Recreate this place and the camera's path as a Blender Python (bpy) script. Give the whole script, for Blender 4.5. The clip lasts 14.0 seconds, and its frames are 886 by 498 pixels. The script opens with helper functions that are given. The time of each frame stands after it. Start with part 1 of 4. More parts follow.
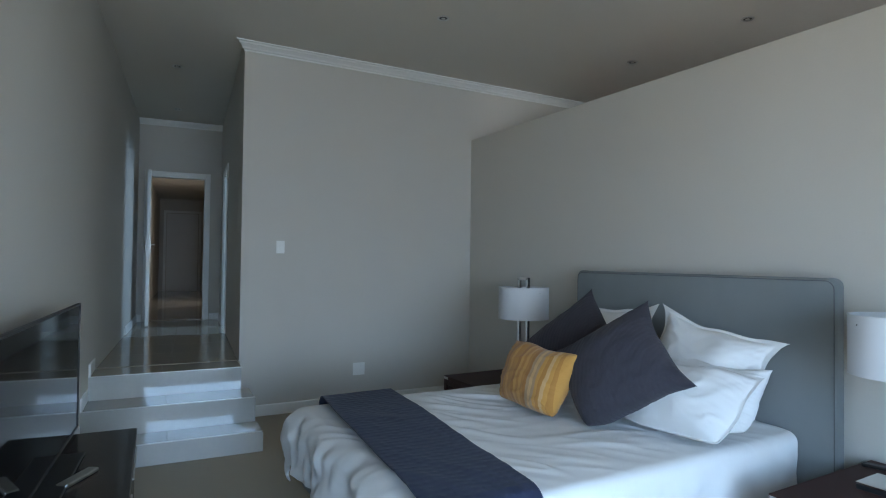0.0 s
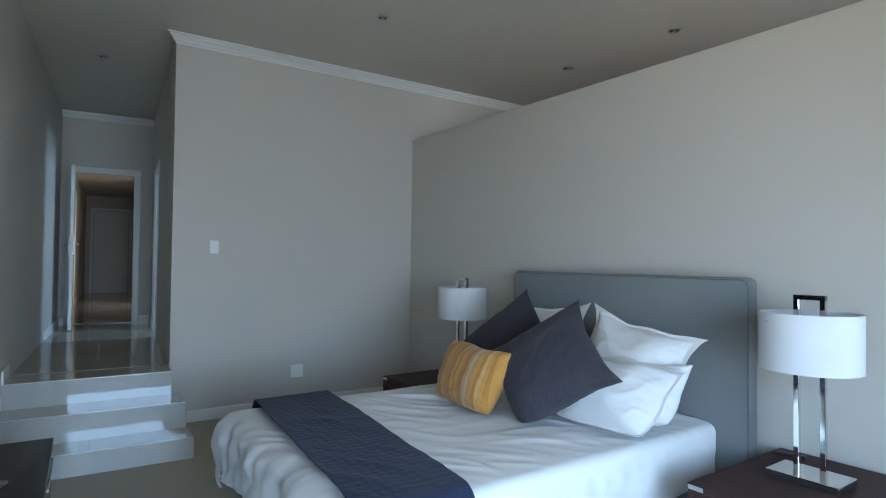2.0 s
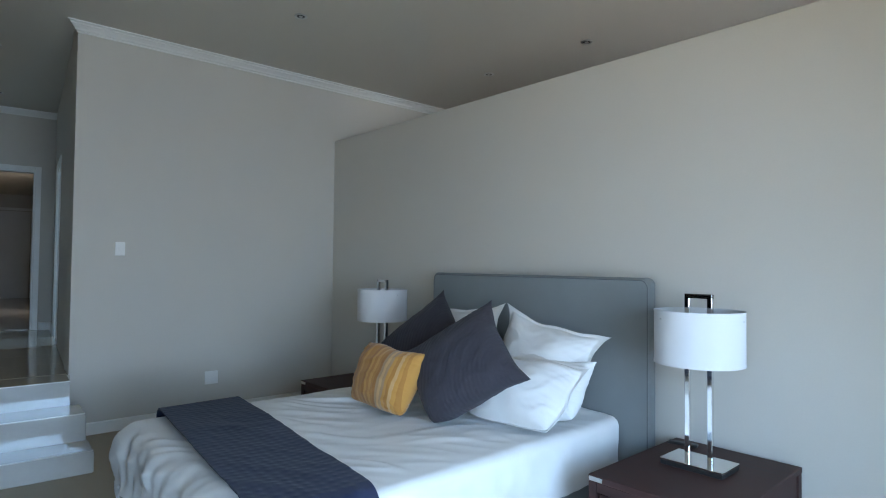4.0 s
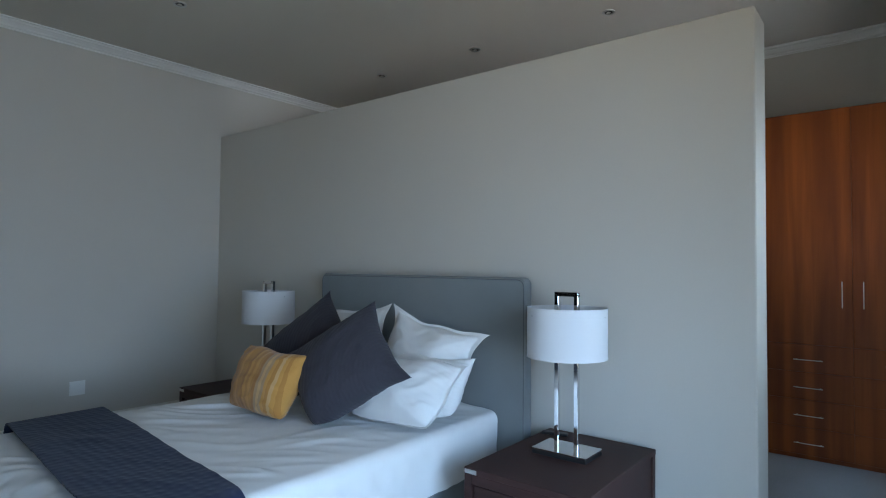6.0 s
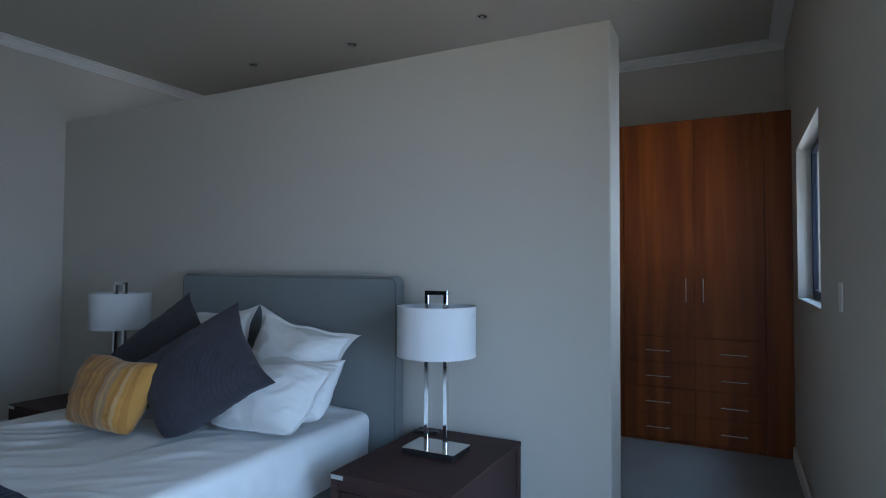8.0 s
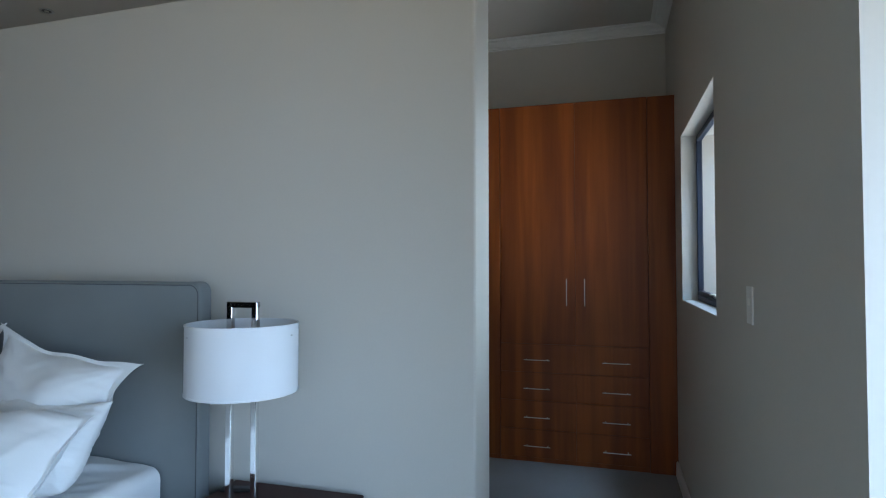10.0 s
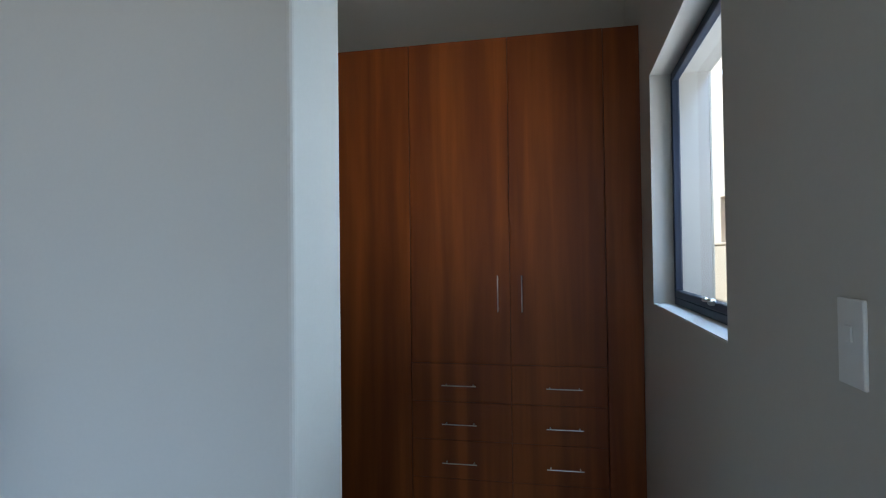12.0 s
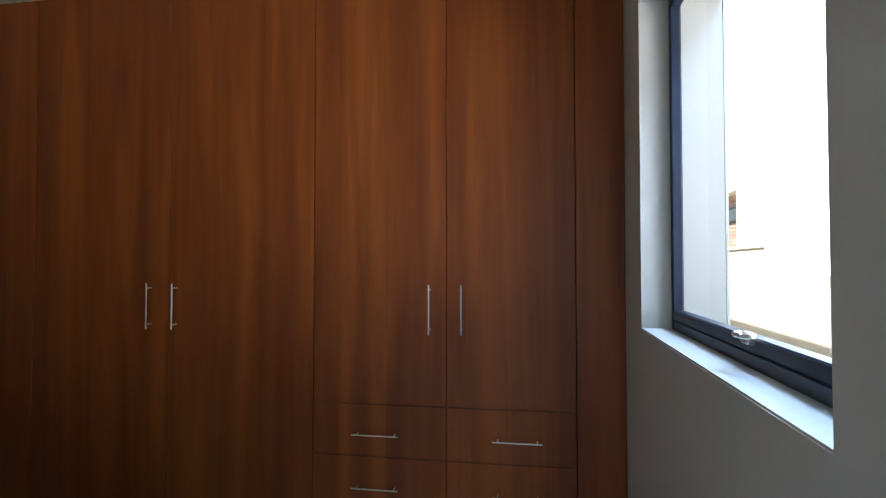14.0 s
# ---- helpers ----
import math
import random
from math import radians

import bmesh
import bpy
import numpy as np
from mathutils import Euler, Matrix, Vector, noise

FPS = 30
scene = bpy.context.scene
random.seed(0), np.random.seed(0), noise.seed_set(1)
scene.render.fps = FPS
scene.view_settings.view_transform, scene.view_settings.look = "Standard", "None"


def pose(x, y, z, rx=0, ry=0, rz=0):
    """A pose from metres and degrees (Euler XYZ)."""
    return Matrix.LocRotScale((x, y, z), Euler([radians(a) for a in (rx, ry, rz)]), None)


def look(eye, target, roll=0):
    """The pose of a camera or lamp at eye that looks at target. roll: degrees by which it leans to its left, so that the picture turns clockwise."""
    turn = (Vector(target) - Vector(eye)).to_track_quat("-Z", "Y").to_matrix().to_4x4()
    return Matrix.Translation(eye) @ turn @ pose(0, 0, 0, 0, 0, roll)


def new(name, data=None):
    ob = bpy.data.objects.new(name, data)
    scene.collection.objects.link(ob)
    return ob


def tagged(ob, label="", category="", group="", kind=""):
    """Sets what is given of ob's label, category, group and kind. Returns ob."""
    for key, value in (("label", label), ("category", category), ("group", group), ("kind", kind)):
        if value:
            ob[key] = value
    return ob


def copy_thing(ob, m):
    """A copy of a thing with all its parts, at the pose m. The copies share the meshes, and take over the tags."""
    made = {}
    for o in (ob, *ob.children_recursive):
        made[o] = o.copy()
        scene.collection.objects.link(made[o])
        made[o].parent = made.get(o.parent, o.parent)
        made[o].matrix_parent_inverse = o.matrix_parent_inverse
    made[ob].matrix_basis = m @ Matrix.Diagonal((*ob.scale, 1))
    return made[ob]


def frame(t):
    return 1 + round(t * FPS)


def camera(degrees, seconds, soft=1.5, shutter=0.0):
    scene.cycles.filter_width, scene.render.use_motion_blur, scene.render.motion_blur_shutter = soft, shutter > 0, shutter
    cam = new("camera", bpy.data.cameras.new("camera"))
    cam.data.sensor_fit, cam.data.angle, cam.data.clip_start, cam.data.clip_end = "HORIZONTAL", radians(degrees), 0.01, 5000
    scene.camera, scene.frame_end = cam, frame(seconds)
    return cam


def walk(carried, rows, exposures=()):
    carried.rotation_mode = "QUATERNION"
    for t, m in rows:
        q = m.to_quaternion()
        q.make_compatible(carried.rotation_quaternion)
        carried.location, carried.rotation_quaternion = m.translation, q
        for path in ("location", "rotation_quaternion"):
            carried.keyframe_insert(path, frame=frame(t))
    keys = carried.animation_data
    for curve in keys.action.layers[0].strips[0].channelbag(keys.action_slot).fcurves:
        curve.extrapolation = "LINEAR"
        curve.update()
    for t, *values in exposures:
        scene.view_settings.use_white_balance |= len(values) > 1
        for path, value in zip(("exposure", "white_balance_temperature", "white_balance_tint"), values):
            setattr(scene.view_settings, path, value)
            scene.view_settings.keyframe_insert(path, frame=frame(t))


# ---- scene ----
cam = camera(75.6, 14.0, soft=1.1)
PATH = [
    (0, (5.295, -3.329, 1.416), (3.558, -2.339, 1.456), 0.7),
    (0.5, (5.311, -3.33, 1.426), (3.596, -2.301, 1.464), 0.7),
    (1, (5.305, -3.311, 1.422), (3.614, -2.244, 1.462), 0.7),
    (1.5, (5.319, -3.301, 1.419), (3.656, -2.192, 1.461), 0.7),
    (2, (5.33, -3.295, 1.418), (3.696, -2.143, 1.461), 0.7),
    (2.5, (5.347, -3.271, 1.42), (3.742, -2.079, 1.463), 0.5),
    (3, (5.361, -3.263, 1.42), (3.79, -2.027, 1.464), 0.6),
    (5.5, (5.492, -3.167, 1.406), (4.178, -1.66, 1.469), 0.4),
    (6, (5.513, -3.168, 1.411), (4.27, -1.602, 1.473), 0.5),
    (6.5, (5.53, -3.144, 1.404), (4.361, -1.523, 1.474), 0.4),
    (7, (5.54, -3.153, 1.41), (4.455, -1.474, 1.473), 0.5),
    (7.5, (5.57, -3.13, 1.423), (4.566, -1.402, 1.481), 0.3),
    (8, (5.559, -3.077, 1.411), (4.647, -1.298, 1.472), 0.3),
    (8.5, (5.525, -2.955, 1.416), (4.717, -1.126, 1.474), 0.1),
    (9, (5.496, -2.816, 1.422), (4.78, -0.95, 1.479), -0.0),
    (11.5, (5.551, -1.387, 1.419), (5.119, 0.565, 1.468), -0.5),
    (12, (5.556, -1.151, 1.415), (5.137, 0.804, 1.452), -0.7),
    (12.5, (5.55, -0.883, 1.42), (5.148, 1.076, 1.466), -0.1),
    (13, (5.585, -0.708, 1.405), (5.195, 1.253, 1.457), 0.1),
    (13.5, (5.637, -0.458, 1.412), (5.266, 1.506, 1.475), -0.0),
    (14, (5.64, -0.31, 1.403), (5.293, 1.659, 1.46), -0.0),
]
walk(cam, [(t, look(eye, target, roll)) for t, eye, target, roll in PATH],
     [(0.0, 0.52, 6550, 10), (3.0, 0.78, 6550, 10), (5.3, 0.48, 6450, 10), (6.5, 0.1, 6250, 11), (7.5, -0.12, 6050, 12), (8.0, -0.28, 6000, 12), (8.5, -0.35, 6050, 11),
      (9.0, 0.02, 6250, 11), (11.5, 0.26, 6350, 9), (12.5, 0.0, 6150, 15), (13.0, -0.18, 6100, 15), (13.5, 0.28, 6300, 15), (14.0, 0.85, 6500, 12)])

# ---- world, sun, light ----
world = bpy.data.worlds.new("sky")
scene.world = world
world.use_nodes = True
wn = world.node_tree
wn.nodes.clear()
sky = wn.nodes.new("ShaderNodeTexSky")
sky.sky_type, sky.sun_disc = "NISHITA", False
sky.sun_elevation, sky.sun_rotation = radians(48), radians(255)
sky.altitude, sky.air_density, sky.dust_density = 100, 1.0, 0.6
bg = wn.nodes.new("ShaderNodeBackground")
bg.inputs["Strength"].default_value = 0.15
wo = wn.nodes.new("ShaderNodeOutputWorld")
wn.links.new(sky.outputs[0], bg.inputs["Color"])
wn.links.new(bg.outputs[0], wo.inputs["Surface"])

sun = new("sun", bpy.data.lights.new("sun", "SUN"))
sun.data.energy, sun.data.angle, sun.data.color = 5.0, radians(0.5), (1.0, 0.95, 0.87)
sun.matrix_world = look((-10, 2.7, 11.5), (0, 0, 0))


def window_lamp(name, size, place, towards, energy, color, spread=180):
    """An area lamp added at or outside an opening, standing in for daylight."""
    ob = new(name, bpy.data.lights.new(name, "AREA"))
    ob.data.shape, ob.data.size, ob.data.size_y = "RECTANGLE", size[0], size[1]
    ob.data.energy, ob.data.color, ob.data.spread = energy, color, radians(spread)
    ob.matrix_world = look(place, towards)
    return ob


SKY_BLUE = (0.38, 0.64, 1.0)
GROUND_WARM = (1.0, 0.84, 0.55)   # tint of added lamps standing in for sunlit paving, thrown up into the room
window_lamp("glazing_skylight", (2.0, 2.2), (7.3, -2.75, 1.3), (4.6, -2.2, -1.6), 106, SKY_BLUE, 155)
window_lamp("glazing_ground_light", (2.0, 1.6), (7.28, -2.75, 1.0), (5.0, -2.3, 3.2), 17, GROUND_WARM, 130)
# Side glazing is out of view, assumed for the light on the partition.
window_lamp("side_glazing_skylight", (2.0, 2.2), (5.95, -4.12, 1.3), (5.0, -1.6, -1.0), 14, SKY_BLUE, 125)
window_lamp("side_glazing_ground_light", (2.0, 1.6), (5.95, -4.10, 1.0), (5.0, -2.0, 3.2), 4.5, GROUND_WARM, 130)
# Added above the dressing window outside, hidden from view, to brighten the sill.
window_lamp("dressing_skylight", (1.2, 0.5), (6.8, 0.95, 3.3), (6.0, 0.95, 1.2), 40, SKY_BLUE)
# Extra fill outside the window, for bounce off the neighbour's wall onto the wardrobe.
window_lamp("wardrobe_fill", (1.25, 1.1), (6.75, 0.95, 1.6), (4.7, 1.5, 2.5), 9, (0.86, 0.93, 1.0), 100)
# Unseen fill lamp aimed through the window to brighten the partition's end face.
window_lamp("partition_end_fill", (1.4, 1.1), (6.95, 1.75, 1.9), (4.97, 0.1, 1.3), 9.5, (0.58, 0.80, 1.0), 80)
window_lamp("side_room_skylight", (1.0, 1.2), (-1.9, 0.55, 1.9), (-2.1, -3.0, 1.2), 42, SKY_BLUE)
# Fill lamp added to lift the dark passage; its real source is unknown.
window_lamp("passage_fill", (0.75, 1.9), (-6.85, -1.62, 1.5), (-6.95, -4.0, 1.4), 4, (1.0, 0.92, 0.88))


# ---- materials ----
def mat(name, color, rough=0.5, metal=0.0, var=0.06, scale=3.0, fine=60.0, bump=0.1, dist=0.002, spec=0.5,
        stretch=(1, 1, 1), coat=0.0, sheen=0.0, random_tint=0.0):
    """A surface with broad and fine variation of colour and roughness, and fine relief."""
    m = bpy.data.materials.new(name)
    m.use_nodes = True
    nt = m.node_tree
    n, k = nt.nodes, nt.links
    b = n["Principled BSDF"]
    b.inputs["Metallic"].default_value = metal
    b.inputs["Specular IOR Level"].default_value = spec
    b.inputs["Coat Weight"].default_value = coat
    b.inputs["Sheen Weight"].default_value = sheen
    tc, mp = n.new("ShaderNodeTexCoord"), n.new("ShaderNodeMapping")
    mp.inputs["Scale"].default_value = stretch
    k.new(tc.outputs["Object"], mp.inputs["Vector"])
    big, small = n.new("ShaderNodeTexNoise"), n.new("ShaderNodeTexNoise")
    for tex, s, d in ((big, scale, 3), (small, fine, 4)):
        tex.inputs["Scale"].default_value, tex.inputs["Detail"].default_value = s, d
        k.new(mp.outputs[0], tex.inputs["Vector"])
    mix = n.new("ShaderNodeMix")
    mix.data_type = "FLOAT"
    mix.inputs[0].default_value = 0.35
    k.new(big.outputs["Fac"], mix.inputs[2])
    k.new(small.outputs["Fac"], mix.inputs[3])
    ramp = n.new("ShaderNodeValToRGB")
    ramp.color_ramp.elements[0].position, ramp.color_ramp.elements[1].position = 0.3, 0.7
    ramp.color_ramp.elements[0].color = (*[c * (1 - var) for c in color], 1)
    ramp.color_ramp.elements[1].color = (*[min(1, c * (1 + var)) for c in color], 1)
    k.new(mix.outputs[0], ramp.inputs["Fac"])
    out = ramp.outputs["Color"]
    if random_tint:
        info, mul, hsv = n.new("ShaderNodeObjectInfo"), n.new("ShaderNodeMapRange"), n.new("ShaderNodeHueSaturation")
        mul.inputs["To Min"].default_value, mul.inputs["To Max"].default_value = 1 - random_tint, 1 + random_tint
        k.new(info.outputs["Random"], mul.inputs["Value"])
        k.new(mul.outputs[0], hsv.inputs["Value"])
        k.new(out, hsv.inputs["Color"])
        out = hsv.outputs[0]
    k.new(out, b.inputs["Base Color"])
    rr = n.new("ShaderNodeMapRange")
    rr.inputs["To Min"].default_value, rr.inputs["To Max"].default_value = rough * 0.88, min(1, rough * 1.12)
    k.new(big.outputs["Fac"], rr.inputs["Value"])
    k.new(rr.outputs[0], b.inputs["Roughness"])
    bp = n.new("ShaderNodeBump")
    bp.inputs["Strength"].default_value, bp.inputs["Distance"].default_value = bump, dist
    k.new(small.outputs["Fac"], bp.inputs["Height"])
    k.new(bp.outputs[0], b.inputs["Normal"])
    if sheen:
        b.inputs["Sheen Roughness"].default_value = 0.5
    return m


def wood(name, dark, mid, light, rough=0.5, coat=0.0, band=5.0):
    """Vertical wood veneer: broad figure, straight grain and fine pores, each panel with its own offset."""
    m = bpy.data.materials.new(name)
    m.use_nodes = True
    nt = m.node_tree
    n, k = nt.nodes, nt.links
    b = n["Principled BSDF"]
    tc, info = n.new("ShaderNodeTexCoord"), n.new("ShaderNodeObjectInfo")
    shift = n.new("ShaderNodeVectorMath")
    shift.operation = "ADD"
    sc = n.new("ShaderNodeVectorMath")
    sc.operation = "SCALE"
    sc.inputs["Scale"].default_value = 3.7
    k.new(info.outputs["Location"], sc.inputs[0])
    k.new(tc.outputs["Object"], shift.inputs[0])
    k.new(sc.outputs[0], shift.inputs[1])

    def noise_of(scale_vec, scale, detail, distortion=0.0):
        mp, tex = n.new("ShaderNodeMapping"), n.new("ShaderNodeTexNoise")
        mp.inputs["Scale"].default_value = scale_vec
        tex.inputs["Scale"].default_value, tex.inputs["Detail"].default_value = scale, detail
        tex.inputs["Distortion"].default_value = distortion
        k.new(shift.outputs[0], mp.inputs["Vector"])
        k.new(mp.outputs[0], tex.inputs["Vector"])
        return tex.outputs["Fac"]

    figure = noise_of((band, band, 0.28), 2.0, 3, 0.5)
    grain = noise_of((22, 22, 0.5), 2.0, 4)
    pores = noise_of((160, 160, 5), 1.5, 2)
    a, c = n.new("ShaderNodeMix"), n.new("ShaderNodeMix")
    for mx, f, one, two in ((a, 0.14, figure, grain), (c, 0.05, a.outputs[0], pores)):
        mx.data_type = "FLOAT"
        mx.inputs[0].default_value = f
        k.new(one, mx.inputs[2])
        k.new(two, mx.inputs[3])
    ramp = n.new("ShaderNodeValToRGB")
    e = ramp.color_ramp.elements
    e[0].position, e[0].color = 0.36, (*dark, 1)
    e[1].position, e[1].color = 0.64, (*light, 1)
    e.new(0.5).color = (*mid, 1)
    k.new(c.outputs[0], ramp.inputs["Fac"])
    k.new(ramp.outputs[0], b.inputs["Base Color"])
    b.inputs["Roughness"].default_value = rough
    b.inputs["Coat Weight"].default_value = coat
    b.inputs["Coat Roughness"].default_value = 0.3
    b.inputs["Specular IOR Level"].default_value = 0.3
    bp = n.new("ShaderNodeBump")
    bp.inputs["Strength"].default_value, bp.inputs["Distance"].default_value = 0.12, 0.001
    k.new(pores, bp.inputs["Height"])
    k.new(bp.outputs[0], b.inputs["Normal"])
    return m


def quilted(name, color, cells=0):
    """Dark cloth with a woven relief of wavy stitched lines."""
    m = mat(name, color, rough=0.85, var=0.12, scale=5, fine=140, bump=0.2, dist=0.001, spec=0.2, sheen=0.08)
    nt = m.node_tree
    n, k = nt.nodes, nt.links
    tc = next(x for x in n if x.type == "TEX_COORD")
    wave, off = n.new("ShaderNodeTexWave"), n.new("ShaderNodeMapping")
    wave.wave_type, wave.rings_direction = "RINGS", "SPHERICAL"
    wave.inputs["Scale"].default_value, wave.inputs["Distortion"].default_value = 13, 2.2
    wave.inputs["Detail"].default_value, wave.inputs["Detail Scale"].default_value = 1.5, 2.0
    off.inputs["Location"].default_value = (-0.30, 0.05, 0.24)
    k.new(tc.outputs["Object"], off.inputs["Vector"])
    k.new(off.outputs[0], wave.inputs["Vector"])
    bp2 = n.new("ShaderNodeBump")
    bp2.inputs["Strength"].default_value, bp2.inputs["Distance"].default_value = 0.34, 0.004
    if cells:
        pad = n.new("ShaderNodeTexVoronoi")
        pad.feature, pad.inputs["Scale"].default_value = "SMOOTH_F1", cells
        pad.inputs["Randomness"].default_value = 0.35
        k.new(tc.outputs["Object"], pad.inputs["Vector"])
        k.new(pad.outputs["Distance"], bp2.inputs["Height"])
        bp2.invert = True
        bp2.inputs["Strength"].default_value, bp2.inputs["Distance"].default_value = 0.7, 0.012
    else:
        k.new(wave.outputs["Fac"], bp2.inputs["Height"])
    old = next(x for x in n if x.type == "BUMP" and x != bp2)
    k.new(bp2.outputs[0], old.inputs["Normal"])
    return m


def striped(name):
    """Woven stripes of yellow, ochre, grey and cream across the width of a cushion."""
    m = mat(name, (0.6, 0.4, 0.1), rough=0.85, fine=220, bump=0.3, dist=0.0015, spec=0.2, sheen=0.2)
    nt = m.node_tree
    n, k = nt.nodes, nt.links
    b = n["Principled BSDF"]
    tc, sep = next(x for x in n if x.type == "TEX_COORD"), n.new("ShaderNodeSeparateXYZ")
    k.new(tc.outputs["Object"], sep.inputs[0])
    rng = n.new("ShaderNodeMapRange")
    rng.inputs["From Min"].default_value, rng.inputs["From Max"].default_value = -0.3, 0.3
    k.new(sep.outputs["X"], rng.inputs["Value"])
    ramp = n.new("ShaderNodeValToRGB")
    ramp.color_ramp.interpolation = "CONSTANT"
    gold, ochre, grey, cream, brown = (0.50, 0.25, 0.062), (0.41, 0.19, 0.046), (0.38, 0.24, 0.13), (0.54, 0.33, 0.15), (0.34, 0.15, 0.040)
    order = (ochre, brown, ochre, ochre, gold, ochre, brown, ochre, gold, ochre, ochre, brown, gold, ochre, gold, ochre, brown, grey, cream, grey, gold, ochre, cream, gold, ochre, gold, gold, ochre)
    e = ramp.color_ramp.elements
    for i, c in enumerate(order):
        at = i / len(order)
        el = e[0] if i == 0 else (e[1] if i == 1 else e.new(at))
        el.position, el.color = at, (*c, 1)
    k.new(rng.outputs[0], ramp.inputs["Fac"])
    k.new(ramp.outputs[0], b.inputs["Base Color"])
    return m


def glass(name, tint=(0.95, 0.98, 1.0)):
    m = bpy.data.materials.new(name)
    m.use_nodes = True
    b = m.node_tree.nodes["Principled BSDF"]
    b.inputs["Base Color"].default_value = (*tint, 1)
    b.inputs["Roughness"].default_value, b.inputs["Transmission Weight"].default_value, b.inputs["IOR"].default_value = 0.0, 1.0, 1.05
    return m


PAINT = mat("wall_paint", (0.56, 0.53, 0.475), rough=0.6, var=0.025, scale=0.7, fine=90, bump=0.06, dist=0.001, spec=0.3)
CEIL = mat("ceiling_paint", (0.58, 0.545, 0.48), rough=0.7, var=0.02, scale=0.6, fine=80, bump=0.04, dist=0.001, spec=0.25)
TRIM = mat("white_gloss_trim", (0.78, 0.78, 0.75), rough=0.35, var=0.02, scale=2, fine=40, bump=0.05)
CARPET = mat("beige_floor", (0.36, 0.315, 0.245), rough=0.55, var=0.06, scale=1.2, fine=240, bump=0.12, dist=0.002, spec=0.35)
GREYCARPET = mat("grey_carpet", (0.21, 0.195, 0.18), rough=0.9, var=0.12, scale=3, fine=320, bump=0.5, dist=0.004, spec=0.1, sheen=0.2)
TILE = mat("polished_tile", (0.43, 0.425, 0.40), rough=0.03, var=0.05, scale=1.6, fine=30, bump=0.01, dist=0.0005, spec=0.9)
TILEFLOOR = mat("polished_floor_tile", (0.40, 0.36, 0.29), rough=0.09, var=0.04, scale=1.6, fine=30, bump=0.01, dist=0.0005, spec=0.6)
GROUT = mat("grout", (0.30, 0.28, 0.24), rough=0.9, fine=200, bump=0.3)
STEEL = mat("brushed_steel", (0.62, 0.62, 0.6), rough=0.3, metal=1.0, var=0.05, fine=200, bump=0.05)
CHROME = mat("chrome", (0.8, 0.8, 0.8), rough=0.06, metal=1.0, var=0.02, bump=0.0)
ALU = mat("charcoal_aluminium", (0.018, 0.026, 0.045), rough=0.45, spec=0.3, var=0.08, fine=150, bump=0.05)
PLASTIC = mat("white_plastic", (0.80, 0.80, 0.77), rough=0.35, var=0.02, bump=0.02)
LINEN = mat("white_linen", (0.69, 0.69, 0.68), rough=0.85, var=0.025, scale=6, fine=260, bump=0.15, dist=0.001, spec=0.2, sheen=0.15)
UPHOLSTERY = mat("grey_upholstery", (0.19, 0.205, 0.208), rough=0.75, var=0.07, scale=4, fine=220, bump=0.25, dist=0.0015, spec=0.3, sheen=0.15)
PIPING = mat("dark_piping", (0.085, 0.09, 0.095), rough=0.8, bump=0.2)
DARKCLOTH = quilted("charcoal_cushion_cloth", (0.043, 0.040, 0.050))
NAVY = quilted("navy_quilted_cloth", (0.018, 0.025, 0.055), cells=24)
STRIPE = striped("striped_cloth")
CHERRY = wood("cherry_veneer", (0.150, 0.032, 0.0045), (0.200, 0.0455, 0.0058), (0.265, 0.067, 0.0085), rough=0.5)
WENGE = mat("wenge_wood", (0.046, 0.021, 0.019), rough=0.58, spec=0.3, var=0.35, scale=2.5, fine=40, bump=0.12, stretch=(1, 14, 14))
BLACKWOOD = mat("black_brown_wood", (0.018, 0.013, 0.012), rough=0.25, var=0.3, scale=2.5, fine=40, bump=0.06, stretch=(1, 14, 14), coat=0.15)
SHADE = mat("white_lampshade_cloth", (0.64, 0.64, 0.645), rough=0.9, var=0.02, scale=5, fine=300, bump=0.2, dist=0.001, spec=0.15)
SCREEN = mat("black_screen", (0.008, 0.008, 0.01), rough=0.05, var=0.02, bump=0.0, spec=0.7)
BLACK = mat("black_plastic", (0.015, 0.015, 0.016), rough=0.4, bump=0.05)
LAMPGLASS = mat("frosted_bulb", (0.55, 0.55, 0.5), rough=0.3, bump=0.0)
DOORPAINT = mat("white_door_paint", (0.72, 0.71, 0.68), rough=0.4, var=0.02, fine=60, bump=0.06)
STUCCO = mat("cream_stucco", (0.66, 0.63, 0.54), rough=0.9, var=0.07, scale=0.8, fine=45, bump=0.5, dist=0.006, spec=0.2)
WHITEWASH = mat("cream_whitewash", (0.80, 0.77, 0.67), rough=0.9, var=0.04, scale=0.8, fine=45, bump=0.4, dist=0.005, spec=0.2)
BRICKCOL = mat("pink_brick", (0.54, 0.37, 0.28), rough=0.9, var=0.15, scale=6, fine=60, bump=0.4, dist=0.004, random_tint=0.2)
PAVE = mat("pale_paving", (0.58, 0.51, 0.41), rough=0.85, var=0.1, scale=0.6, fine=25, bump=0.3, dist=0.005)
GLASS = glass("window_glass")


